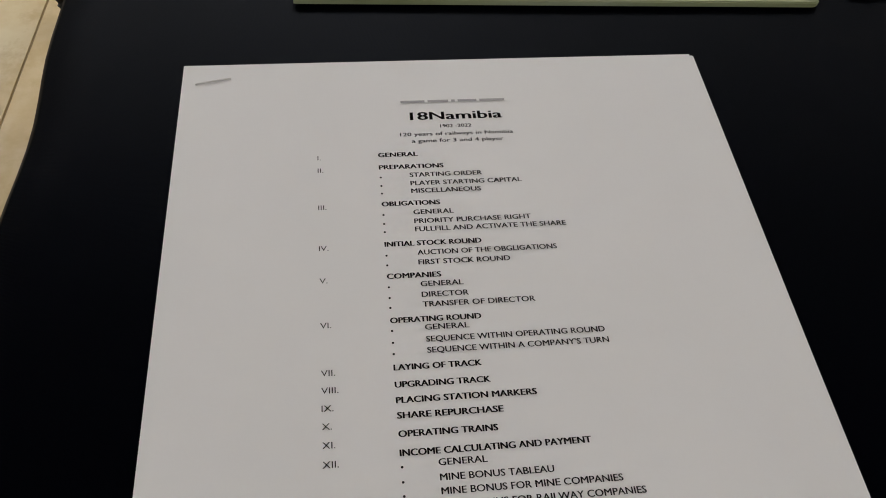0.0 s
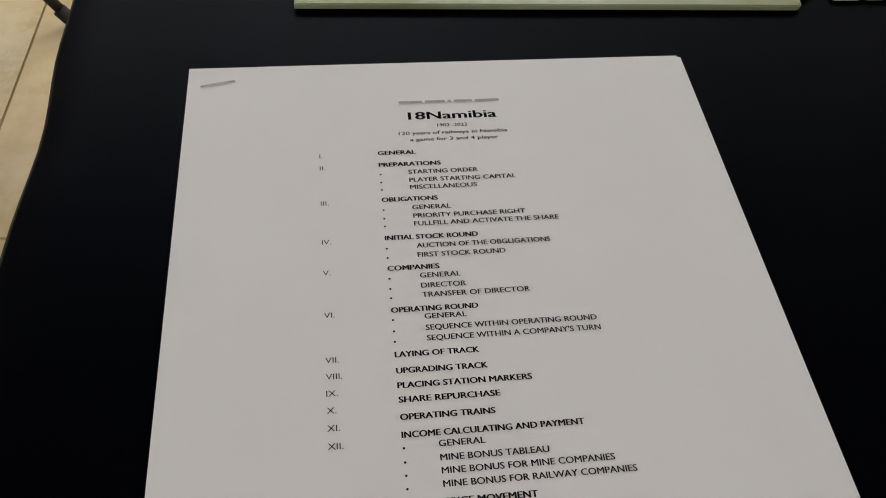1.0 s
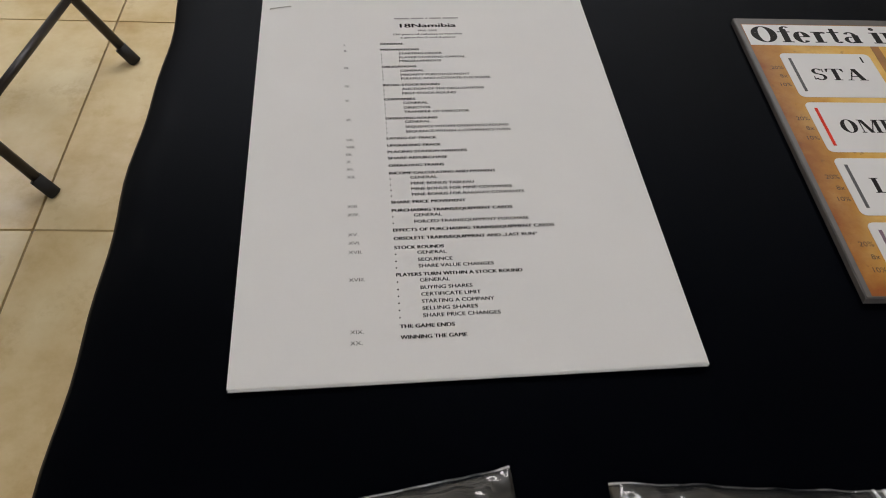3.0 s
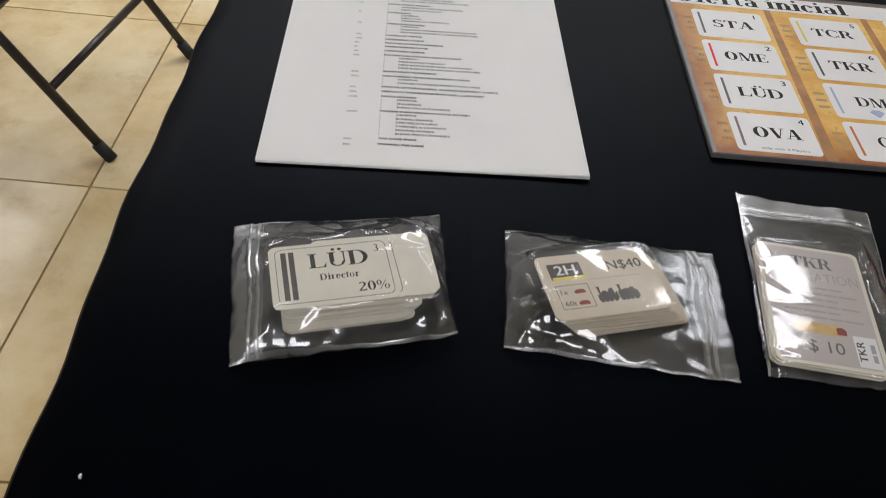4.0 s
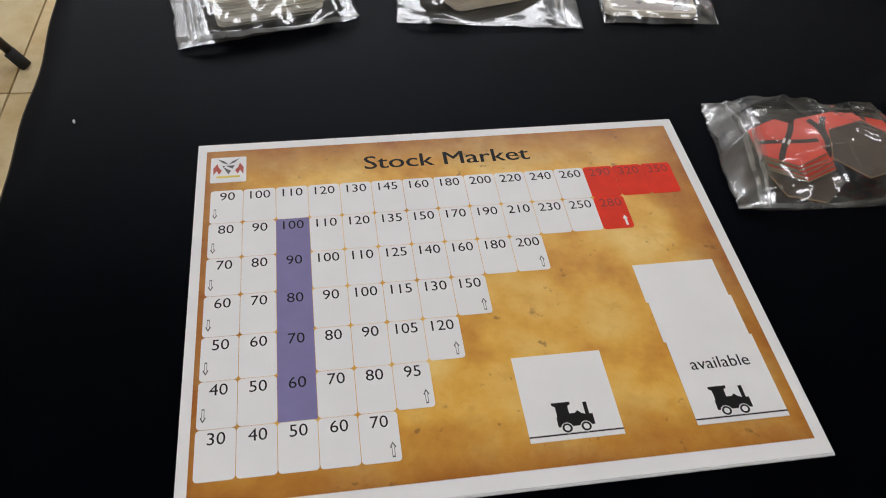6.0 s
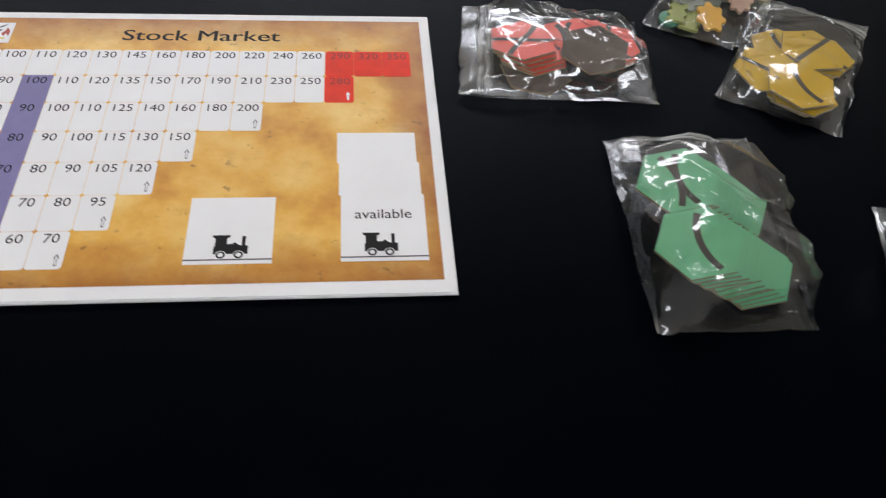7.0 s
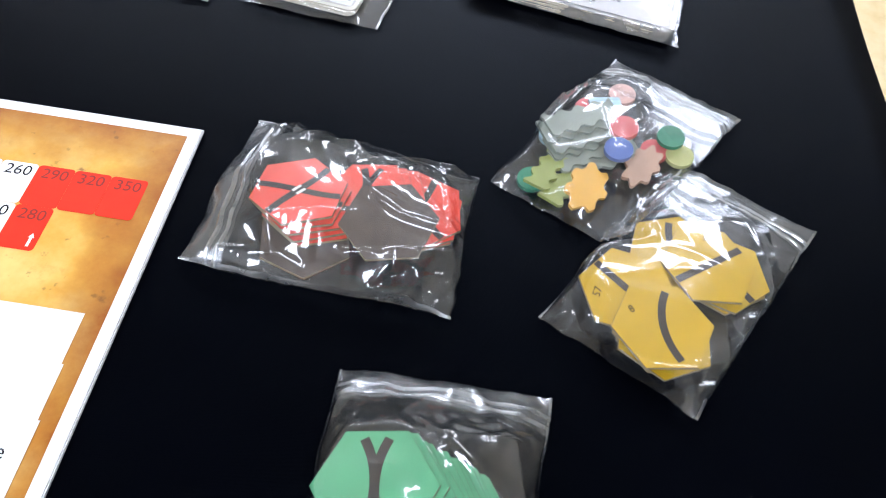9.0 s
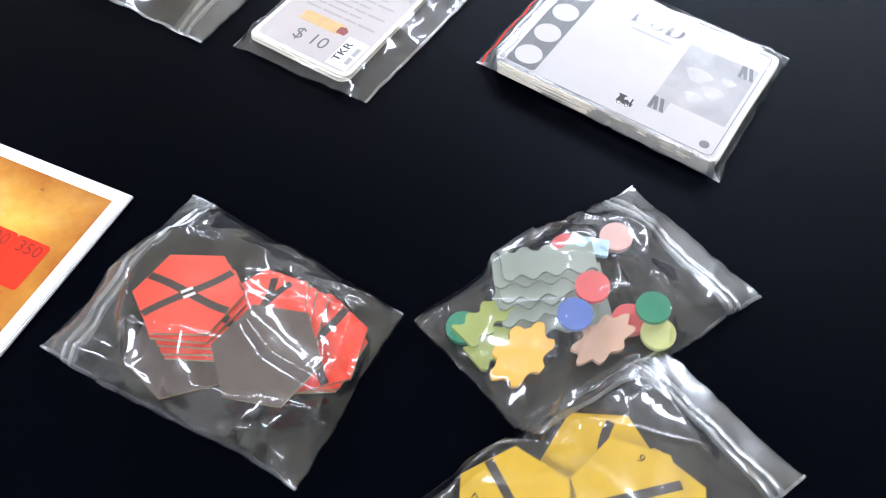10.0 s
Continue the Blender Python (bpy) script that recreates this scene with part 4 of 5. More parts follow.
    z = z + wrinkle * crumple * (0.25 + 0.75 * away) * np.where(rim, 0.3, 1.0)
    z = z + wrinkle * (fold * (0.35 + 0.65 * away) + soft * (0.15 + 0.85 * away)) * np.where(rim, 0.5, 1.0)
    bag = thing("zip_bag", pose(0, 0, TABLE), label, "bag", "clear zip bags")
    bm = bmesh.new()
    top = [[bm.verts.new((xs[j, i], ys[j, i], z[j, i])) for i in range(nu + 1)] for j in range(nv + 1)]
    low = [[top[j][i] if rim[j, i] else bm.verts.new((xs[j, i], ys[j, i], 0.0005 + floor_z[j, i] + (0.3 * lift[j, i] if load[j, i] == 0 else 0))) for i in range(nu + 1)] for j in range(nv + 1)]
    for j in range(nv):
        for i in range(nu):
            bm.faces.new((top[j][i], top[j + 1][i], top[j + 1][i + 1], top[j][i + 1])).smooth = True
            if 0 < i < nu - 1 and 0 < j < nv - 1:
                bm.faces.new((low[j][i], low[j][i + 1], low[j + 1][i + 1], low[j + 1][i])).smooth = True
    bmesh.ops.recalc_face_normals(bm, faces=bm.faces)
    part("film", bm, FILM, bag, "clear crinkled plastic film")

    def strip(v0, v1, rise, name, mat, lab=""):
        sb, rows = bmesh.new(), []
        steps = 8
        for k in range(steps + 1):
            v = v0 + (v1 - v0) * k / steps
            row = []
            for i in range(nu + 1):
                f = v * nv
                j = min(int(f), nv - 1)
                t = f - j
                row.append(sb.verts.new(((1 - t) * xs[j, i] + t * xs[j + 1, i], (1 - t) * ys[j, i] + t * ys[j + 1, i],
                                         (1 - t) * z[j, i] + t * z[j + 1, i] + 0.0003 + rise * math.sin(math.pi * k / steps))))
            rows.append(row)
        for r, s in zip(rows, rows[1:]):
            for i in range(nu):
                sb.faces.new((r[i], s[i], s[i + 1], r[i + 1])).smooth = True
        return part(name, sb, mat, bag, lab)

    # the welded seams down both sides; their milky tone also paints in rim highlights
    for i0, i1 in ((0, 1), (nu - 1, nu)):
        sb = bmesh.new()
        line = []
        for j in range(nv + 1):
            p, q = np.array((xs[j, i0], ys[j, i0], z[j, i0])), np.array((xs[j, i1], ys[j, i1], z[j, i1]))
            line.append([sb.verts.new((*(p[:2] + (q[:2] - p[:2]) * f), p[2] + (q[2] - p[2]) * f + 0.00025 + h)) for f, h in ((0.0, 0.0), (0.5, 0.0004), (1.0, 0.0))])
        for r, s in zip(line, line[1:]):
            for k in (0, 1):
                sb.faces.new((r[k], r[k + 1], s[k + 1], s[k])).smooth = True
        part("side_seam", sb, ZIP, bag, "welded side seam, milky to paint in the rim highlight")
    g = 0.0026 / lv
    strip(0.006, zip_at + 3.4 * g, 0.0, "zip_band", BAND, "milky band of the zip")
    strip(zip_at, zip_at + g, 0.0010, "zip_strip", ZIP, "milky zip ridge")
    strip(zip_at + 1.7 * g, zip_at + 2.6 * g, 0.0008, "zip_strip", ZIP, "milky zip ridge")
    if red_line:
        strip(zip_at - 1.6 * g, zip_at - 1.0 * g, 0.0002, "red_line", RED, "printed red line")

    def height(x, y):
        d = (xs - x) ** 2 + (ys - y) ** 2
        return float(z.flat[int(np.argmin(d))]) + 0.0006 if d.min() < 0.003 ** 2 else 0.0
    return height


# ---------------------------------------------------------------- cards in bags
def card_mesh(w, d, r, t, face):
    bm = prism(rect(-w / 2, -d / 2, w / 2, d / 2, r, 5), 0, t, None, 0, 1)
    me = bpy.data.meshes.new("card")
    bm.to_mesh(me)
    bm.free()
    me.materials.append(face)
    me.materials.append(CARD_EDGE)
    return me


def deck(label, x, y, turn, w, d, count, pitch, slide, seed, jitter=0.0006, face=None):
    """A pile of cards; slide: the shift from the lowest to the top card. Returns the top card."""
    rnd = random.Random(seed)
    pile = thing("card_pile", pose(x, y, TABLE + 0.0016, 0, 0, turn), label, "cards", "piles of cards in bags")
    me, top = card_mesh(w, d, 0.0042, 0.00045, face or CARD), None
    for k in range(count):
        f = 1 - (k / max(1, count - 1))
        top = put("card", me, None, pile, "", pose(-slide[0] * f + rnd.uniform(-1, 1) * jitter * (f > 0), -slide[1] * f + rnd.uniform(-1, 1) * jitter * (f > 0), pitch * k, 0, 0, rnd.uniform(-1.2, 1.2) * (f > 0)))
    return top


def frame_line(card, x0, y0, x1, y1, r, z, t=0.0003, mat=None):
    part("frame_line", ring(rect(x0, y0, x1, y1, r, 4), rect(x0 + t, y0 + t, x1 - t, y1 - t, max(r - t, 0.0002), 4), z, z + 0.00005), mat or INK, card)


def share_cards():
    pile = deck("cream share cards with black print fanned in a bag", 0.0578, -0.1085, 12.0, 0.0640, 0.0440, 26, 0.00068, (0, 0), 3)
    pile_ob = pile.parent
    rnd = random.Random(11)
    for k, ob in enumerate([c for c in pile_ob.children if c != pile]):
        spread = 1 if k > 12 else 0.55
        ob.location.x += 0.0215 * spread * (0.5 + 0.5 * rnd.random()) if k % 3 else 0.004
        ob.location.y += rnd.uniform(-0.006, 0.004) if k < 12 else rnd.uniform(-0.002, 0.003)
    z = 0.0005
    frame_line(pile, -0.0288, -0.0190, 0.0298, 0.0196, 0.0035, z)
    for x in (-0.0258, -0.0218):
        put_mark(pile, rect(x, -0.0165, x + 0.0028, 0.0170), z, BROWN_INK, "brown_stripe")
    roman("L\u00dcD", pile, 0.0040, 0.0040, z, 0.0104, INK, 0.0320, "CENTER", name="company_name")
    roman("Director", pile, 0.0030, -0.0048, z, 0.0044, INK, 0.0205, "CENTER")
    roman("20%", pile, 0.0195, -0.0152, z, 0.0062, INK, 0.0165, "CENTER")
    roman("3", pile, 0.0245, 0.0122, z, 0.0050, INK, 0.0032, "CENTER")
    second = pile_ob.children[24]
    frame_line(second, -0.0288, -0.0190, 0.0298, 0.0196, 0.0035, z)


def train_cards():
    top = deck("cream train cards with an engine print sheared in a bag", 0.2005, -0.1015, 12.0, 0.0640, 0.0455, 20, 0.00058, (-0.0125, 0.0035), 5, 0.0004, TAN_CARD)
    z = 0.0005
    panel = put_mark(top, rect(-0.0262, 0.0050, -0.0075, 0.0165), z, BROWN_INK, "dark_panel")
    put_mark(top, rect(-0.0255, 0.0040, -0.0068, 0.0066), z + 0.0001, YELLOW_INK, "yellow_bar")
    write("2H", top, -0.0168, 0.0080, z + 0.0002, 0.0070, WHITE, 0.0115, 0.03, "CENTER")
    write("N$40", top, 0.0175, 0.0085, z, 0.0066, BROWN_INK, 0.0200, 0.01, "CENTER")
    put_mark(top, rect(-0.0060, 0.0028, 0.0240, 0.0031), z, PALE_INK, "thin_line")
    frame_line(top, -0.0262, -0.0160, -0.0078, 0.0006, 0.0003, z)
    for v, word in ((-0.0058, "1x"), (-0.0138, "60t")):
        write(word, top, -0.0242, v, z, 0.0034, INK)
        put_mark(top, [(-0.0165, v), (-0.0108, v), (-0.0104, v + 0.0014), (-0.0116, v + 0.0028), (-0.0150, v + 0.0028), (-0.0168, v + 0.0016)], z, RED_DARK, "red_wagon")
    rnd = random.Random(2)
    for ex in (-0.0050, 0.0068):
        # boiler, cab and tender with an uneven upper line, a flared chimney, a dome and wheels
        bm, long = bmesh.new(), 0.0114
        up = []
        for k in range(23):
            u = long * (1 - k / 22)
            cab = 0.0022 if 0.62 < u / long < 0.86 else 0.0
            up.append((ex + u, -0.0082 + cab + 0.0012 * math.sin(math.pi * u / long) + rnd.uniform(-0.0007, 0.0011)))
        prism([(ex, -0.0126), (ex + long, -0.0126)] + up, z, z + 0.00005, bm)
        prism([(ex + 0.0012, -0.0080), (ex + 0.0021, -0.0080), (ex + 0.0024, -0.0036), (ex + 0.0029, -0.0028), (ex + 0.0004, -0.0028), (ex + 0.0009, -0.0036)], z + 0.00001, z + 0.00006, bm)
        prism(disc(ex + 0.0047, -0.0068, 0.0010, 10), z + 0.00002, z + 0.00007, bm)
        for u in (0.0016, 0.0040, 0.0064, 0.0092):
            prism(disc(ex + u, -0.0129, 0.0012, 10), z + 0.00003, z + 0.00008, bm)
        part("engine_print", bm, BROWN_INK, top, "dark printed steam engine")
    return panel


def bond_cards():
    top = deck("pink grey obligation cards with rounded corners in a bag", 0.3240, -0.1030, -8.6, 0.0590, 0.0900, 8, 0.0005, (0.0012, 0.0005), 8)
    z = 0.0005
    face = put_mark(top, rect(-0.0272, -0.0427, 0.0272, 0.0427, 0.004), z, BOND, "printed_face")
    z = 0.0006
    roman("TKR", top, 0.0010, 0.0280, z, 0.0086, GREY_INK, 0.0240, "CENTER")
    write("OBLIGATION", top, 0.0015, 0.0170, z, 0.0072, PALE_INK, 0.0480, 0.0, "CENTER")
    write("6", top, -0.0220, 0.0350, z, 0.0036, GREY_INK)
    for k in range(6):
        bars(top, -0.0195 + 0.004 * (k == 0), 0.0110 - 0.0045 * k, z, (0.009, 0.012, 0.007, 0.010)[: 3 + k % 2], 0.0014, BOND_INK)
    put_mark(top, rect(-0.0160, -0.0225, 0.0080, -0.0150), z, plain("orange_wash", (0.66, 0.42, 0.14), 0.5, 0.15, 150), "orange_band")
    put_mark(top, [(0.0060, -0.0215), (0.0110, -0.0215), (0.0115, -0.0180), (0.0090, -0.0160), (0.0060, -0.0170)], z + 0.0001, RED_DARK, "red_mark")
    write("$ 10", top, -0.0015, -0.0352, z, 0.0080, GREY_INK, 0.0190, 0.0, "CENTER")
    small = put_mark(top, rect(0.0140, -0.0415, 0.0262, -0.0205), z, WHITE, "small_card")
    write("TKR", small, 0.0190, -0.0380, z + 0.0001, 0.0042, INK, 0.0140, 0.03, "LEFT", 90)
    bars(small, 0.0245, -0.0375, z + 0.0001, (0.005, 0.006), 0.0024, PALE_INK, turn=90)
    return face


def company_cards():
    top = deck("large white company cards with a dark strip of circles", 0.4707, -0.0838, -10.6, 0.1150, 0.0820, 14, 0.0005, (0.0003, 0.0002), 9, 0.00012)
    z = 0.0005
    put_mark(top, rect(-0.0560, -0.0395, 0.0560, 0.0395, 0.0035), z, COMPANY, "printed_face")
    z = 0.0006
    frame_line(top, -0.0550, -0.0385, 0.0545, 0.0385, 0.003, z)
    strip = put_mark(top, rect(-0.0535, -0.0370, -0.0375, 0.0370, 0.002), z, GREY_INK, "dark_strip")
    for k in range(4):
        part("circle", prism(disc(-0.0455, -0.0280 + 0.0186 * k, 0.0068, 20), z + 0.0001, z + 0.00015), COMPANY, strip)
    roman("L\u00dcD", top, -0.0020, 0.0235, z, 0.0098, GREY_INK, 0.0290, "CENTER")
    bars(top, -0.0130, 0.0180, z, (0.022,), 0.0014, PALE_INK)
    put_mark(top, rect(0.0170, -0.0180, 0.0525, 0.0250), z, plain("grey_picture", (0.36, 0.34, 0.335), 0.5, 0.25, 42), "grey_picture")
    for x, y in ((0.0440, 0.0165), (0.0170, -0.0265)):
        square = put_mark(top, rect(x, y, x + 0.0085, y + 0.0085), z + 0.0001, PALE_INK, "hatched_square")
        for k in (0.0004, 0.0034, 0.0064):
            part("hatch", prism([(x + k, y), (x + min(k + 0.0018, 0.0085), y), (x + max(0.0, k - 0.0030) + 0.0020, y + 0.0085), (x + max(0.0, k - 0.0030), y + 0.0085)], z + 0.0002, z + 0.00025), GREY_INK, square)
    # the pale rounded forms of the sketch
    for x, y, r in ((0.0290, 0.0060, 0.0062), (0.0390, -0.0010, 0.0050), (0.0330, -0.0090, 0.0045), (0.0430, 0.0095, 0.0034)):
        put_mark(top, [(x + r * math.cos(radians(a)) * (1 + 0.25 * math.sin(radians(3 * a))), y + 0.8 * r * math.sin(radians(a))) for a in range(0, 360, 20)], z + 0.00008, PICTURE_PALE, "pale_sketch")
    put_mark(top, disc(0.0490, -0.0330, 0.0024, 12), z, GREY_INK, "small_mark")
    locomotive(top, 0.0030, -0.0330, z, 0.0085)


PICTURE_PALE = plain("pale_picture_tone", (0.47, 0.45, 0.445), 0.5, 0.2, 90)
COMPANY = plain("warm_white_card", (0.53, 0.495, 0.49), 0.5, 0.03, 60)
BOND = plain("pinkish_grey_print", (0.52, 0.46, 0.44), 0.5, 0.04, 60)
BOND_INK = plain("faint_grey_ink", (0.40, 0.355, 0.34), 0.5, 0.05, 200)
share_cards()
train_cards()
bond_cards()
company_cards()


# ---------------------------------------------------------------- hexagon tiles
HEX_R = 0.0216


def hexagon(r, turn=0.0):
    return [(r * math.cos(radians(60 * k + turn)), r * math.sin(radians(60 * k + turn))) for k in range(6)]


def curve_band(pts, w):
    """A band of even width along points, as an outline."""
    left, right = [], []
    for i, p in enumerate(pts):
        a, b = pts[max(i - 1, 0)], pts[min(i + 1, len(pts) - 1)]
        d = Vector((b[0] - a[0], b[1] - a[1])).normalized()
        left.append((p[0] - d.y * w / 2, p[1] + d.x * w / 2))
        right.append((p[0] + d.y * w / 2, p[1] - d.x * w / 2))
    return right + left[::-1]


def track(kind):
    """Bands of track: straight, a bend, or a crossing."""
    f = HEX_R * 0.866 * 0.985
    straight = [(0, -f + 2 * f * k / 8) for k in range(9)]
    c = (HEX_R * 1.5 * 0.985, f * 0.0)
    bend = []
    for k in range(11):
        a = radians(150 + 60 * k / 10)
        bend.append((c[0] + HEX_R * 1.5 * math.cos(a) * 0.985, c[1] + HEX_R * 1.5 * math.sin(a) * 0.985))
    if kind == "straight":
        return [straight]
    if kind == "bend":
        return [bend]
    turned = [(-x, -y) for x, y in bend]
    if kind == "crossing":
        return [[(f * q * math.cos(radians(a + 4 * q * q)), f * q * math.sin(radians(a + 4 * q * q))) for q in [k / 5 - 1 for k in range(11)]] for a in (30, 90)]
    return [bend, turned] if kind == "double" else [straight, bend, turned]


BODY = {}


def hex_tile(m, face, kind, label, number="", up=True):
    """A printed cardboard hexagon; up: whether its printed face shows."""
    if not BODY:
        bm = prism(hexagon(HEX_R), 0, 0.0011, None, 0, 1)
        bm.faces.ensure_lookup_table()
        bm.faces[0].material_index = 0
        BODY["body"] = bpy.data.meshes.new("tile_body")
        bm.to_mesh(BODY["body"])
        BODY["body"].materials.append(CARDBOARD)
        BODY["body"].materials.append(KRAFT)
    t = thing("hex_tile", m if up else m @ pose(0, 0, 0.0013, 180, 0, 0), label, "game tile", "hexagon tiles in bags")
    put("body", BODY["body"], None, t)
    lies_on(t.matrix_basis, hexagon(HEX_R), 0.0014)
    key = face.name
    if key not in BODY:
        bm = prism(hexagon(HEX_R * 0.995), 0.00114, 0.0013)
        BODY[key] = bpy.data.meshes.new("tile_face")
        bm.to_mesh(BODY[key])
        BODY[key].materials.append(face)
    printed = put("printed_face", BODY[key], None, t)
    if kind not in BODY:
        bm = bmesh.new()
        for k, line in enumerate(track(kind)):
            prism(curve_band(line, 0.0033), 0.00134 + 0.00002 * k, 0.00138 + 0.00002 * k, bm)
        bmesh.ops.recalc_face_normals(bm, faces=bm.faces)
        BODY[kind] = bpy.data.meshes.new("tile_track")
        bm.to_mesh(BODY[kind])
        BODY[kind].materials.append(BROWN_INK)
    put("track_print", BODY[kind], None, printed)
    if kind == "crossing":
        for x in (-0.0014, 0.0014):
            put_mark(printed, [(x - 0.0007, -0.0024), (x + 0.0007, -0.0024), (x + 0.0007, 0.0024), (x - 0.0007, 0.0024)], 0.00145, WHITE, "white_bar")
    if number:
        write(number, printed, -0.0120, 0.0060, 0.0014, 0.0034, INK, turn=25)
    return t


def pile_of_tiles(start, step, count, turn, face, kinds, label, tilt=(0, 0), number="", seed=1, shuffle=3.0):
    """A fanned pile: the tiles climb from the first along the step."""
    rnd = random.Random(seed)
    for k in range(count):
        p = [start[i] + step[i] * k for i in range(3)]
        hex_tile(pose(p[0] + rnd.uniform(-0.0006, 0.0006), p[1] + rnd.uniform(-0.0006, 0.0006), TABLE + p[2], tilt[0], tilt[1], turn + rnd.uniform(-shuffle, shuffle)),
                 face, kinds[k % len(kinds)], label, number if k == count - 1 else "")


RED_LABEL = "red cardboard hexagon with black track print in a bag"
GREEN_LABEL = "green cardboard hexagon with track print in a bag"
YELLOW_LABEL = "yellow cardboard hexagon with brown track print in a bag"

# red tiles, two of them face down
pile_of_tiles((0.3545, -0.2903, 0.0016), (-0.0020, 0.0012, 0.0020), 5, -40, TILE_RED, ("crossing",), RED_LABEL, (-3, -4), "", 21, 5)
pile_of_tiles((0.3740, -0.2810, 0.0062), (0.0042, 0.0002, 0.0002), 3, -10, TILE_RED, ("double",), RED_LABEL, (0, -16), "", 23, 6)
pile_of_tiles((0.3970, -0.2838, 0.0016), (0.0008, 0.0004, 0.0016), 3, 32, TILE_RED, ("crossing", "double"), RED_LABEL, (2, -3), "", 22, 8)
hex_tile(pose(0.3880, -0.2973, TABLE + 0.0115, 5, -3, 12), TILE_RED, "crossing", "red hexagon lying face down, bare grey cardboard back", "", False)
hex_tile(pose(0.3530, -0.3040, TABLE + 0.0006, 0, 0, 40), TILE_RED, "crossing", "red hexagon lying face down, bare grey cardboard back", "", False)

# green tiles, two high piles that have slid over
pile_of_tiles((0.4310, -0.4205, 0.0050), (-0.0029, 0.0004, 0.0018), 11, 3, TILE_GREEN, ("double", "bend"), GREEN_LABEL, (3, -8), "", 31, 4)
pile_of_tiles((0.4300, -0.4605, 0.0050), (-0.0029, 0.0004, 0.0018), 11, 6, TILE_GREEN, ("bend", "double"), GREEN_LABEL, (4, -8), "", 32, 4)

# yellow tiles in the bag at the edge: a fan, and two small piles tipped against it
pile_of_tiles((0.5475, -0.5115, 0.0026), (0.0008, 0.0066, 0.0013), 8, 26, TILE_YELLOW, ("straight", "bend"), YELLOW_LABEL, (7, -3), "", 41, 6)
pile_of_tiles((0.5205, -0.5130, 0.0062), (-0.0042, 0.0020, 0.0012), 3, 22, TILE_YELLOW, ("bend", "straight"), YELLOW_LABEL, (6, 12), "", 42, 6)
pile_of_tiles((0.5215, -0.4690, 0.0062), (-0.0028, 0.0006, 0.0014), 2, 18, TILE_YELLOW, ("straight",), YELLOW_LABEL, (6, 12), "", 43, 5)

# yellow tiles in the crossed bag
pile_of_tiles((0.5335, -0.2918, 0.0016), (0.0, 0.0, 0.0016), 2, 40, TILE_YELLOW, ("straight",), YELLOW_LABEL, (0, 0), "", 51, 10)
pile_of_tiles((0.5070, -0.3258, 0.0016), (-0.0006, -0.0020, 0.0018), 3, 14, TILE_YELLOW, ("bend",), YELLOW_LABEL, (0, 2), "", 52, 14)
hex_tile(pose(0.4915, -0.3128, TABLE + 0.0080, 2, -3, 50), TILE_YELLOW, "straight", YELLOW_LABEL, "57")
hex_tile(pose(0.5265, -0.2933, TABLE + 0.0082, -2, 2, -53), TILE_YELLOW, "straight", YELLOW_LABEL, "9")
hex_tile(pose(0.5043, -0.3298, TABLE + 0.0105, 2, 1, 10), TILE_YELLOW, "bend", YELLOW_LABEL, "8")
hex_tile(pose(0.5140, -0.2833, TABLE + 0.0012, 0, 0, 20), TILE_YELLOW, "bend", YELLOW_LABEL, "")


# ---------------------------------------------------------------- tokens
def notched(w, d, teeth):
    """A token outline with rounded bumps along two sides."""
    pts = []
    n = teeth * 6
    for k in range(n + 1):
        u = k / n
        pts.append((-w / 2 + w * u, -d / 2 - 0.0012 * math.tanh(2.2 * math.sin(u * teeth * 2 * math.pi)) - 0.0004 * math.sin(u * 7)))
    for k in range(n + 1):
        u = 1 - k / n
        pts.append((-w / 2 + w * u, d / 2 + 0.0012 * math.tanh(2.2 * math.sin(u * teeth * 2 * math.pi + 1.2))))
    return pts


def rugged(w, d, bumps):
    """A token outline with bumps all round."""
    pts = []
    for k in range(48):
        a = 2 * math.pi * k / 48
        r = 1 + 0.13 * math.tanh(2.6 * math.sin(a * bumps)) + 0.08 * math.cos(a * 2)
        pts.append((w / 2 * r * math.cos(a), d / 2 * r * math.sin(a)))
    return pts


def token(m, outline, color, label, thick=0.0018):
    lies_on(m, outline, thick)
    bm = prism(outline, 0, thick)
    bmesh.ops.recalc_face_normals(bm, faces=bm.faces)
    return tagged(part("token", bm, color, None, m=m), label, "game token", "tokens in the bag")


T_GREY = plain("grey_green_token", (0.27, 0.30, 0.25), 0.5, 0.1, 120)
T_OLIVE = plain("olive_token", (0.30, 0.34, 0.08), 0.5, 0.1, 120)
T_ORANGE = plain("orange_token", (0.78, 0.42, 0.06), 0.45, 0.06, 120)
T_TAN = plain("tan_token", (0.52, 0.32, 0.22), 0.5, 0.08, 120)
T_RED = plain("red_token", (0.62, 0.11, 0.11), 0.4, 0.06, 120)
T_BLUE = plain("blue_token", (0.10, 0.16, 0.42), 0.4, 0.06, 120)
T_GREEN = plain("green_token", (0.03, 0.22, 0.12), 0.4, 0.06, 120)
T_PINK = plain("pale_pink_token", (0.70, 0.42, 0.36), 0.4, 0.06, 120)
T_SKY = plain("pale_blue_token", (0.42, 0.60, 0.70), 0.4, 0.06, 120)
T_LIME = plain("yellow_green_token", (0.55, 0.55, 0.22), 0.4, 0.06, 120)

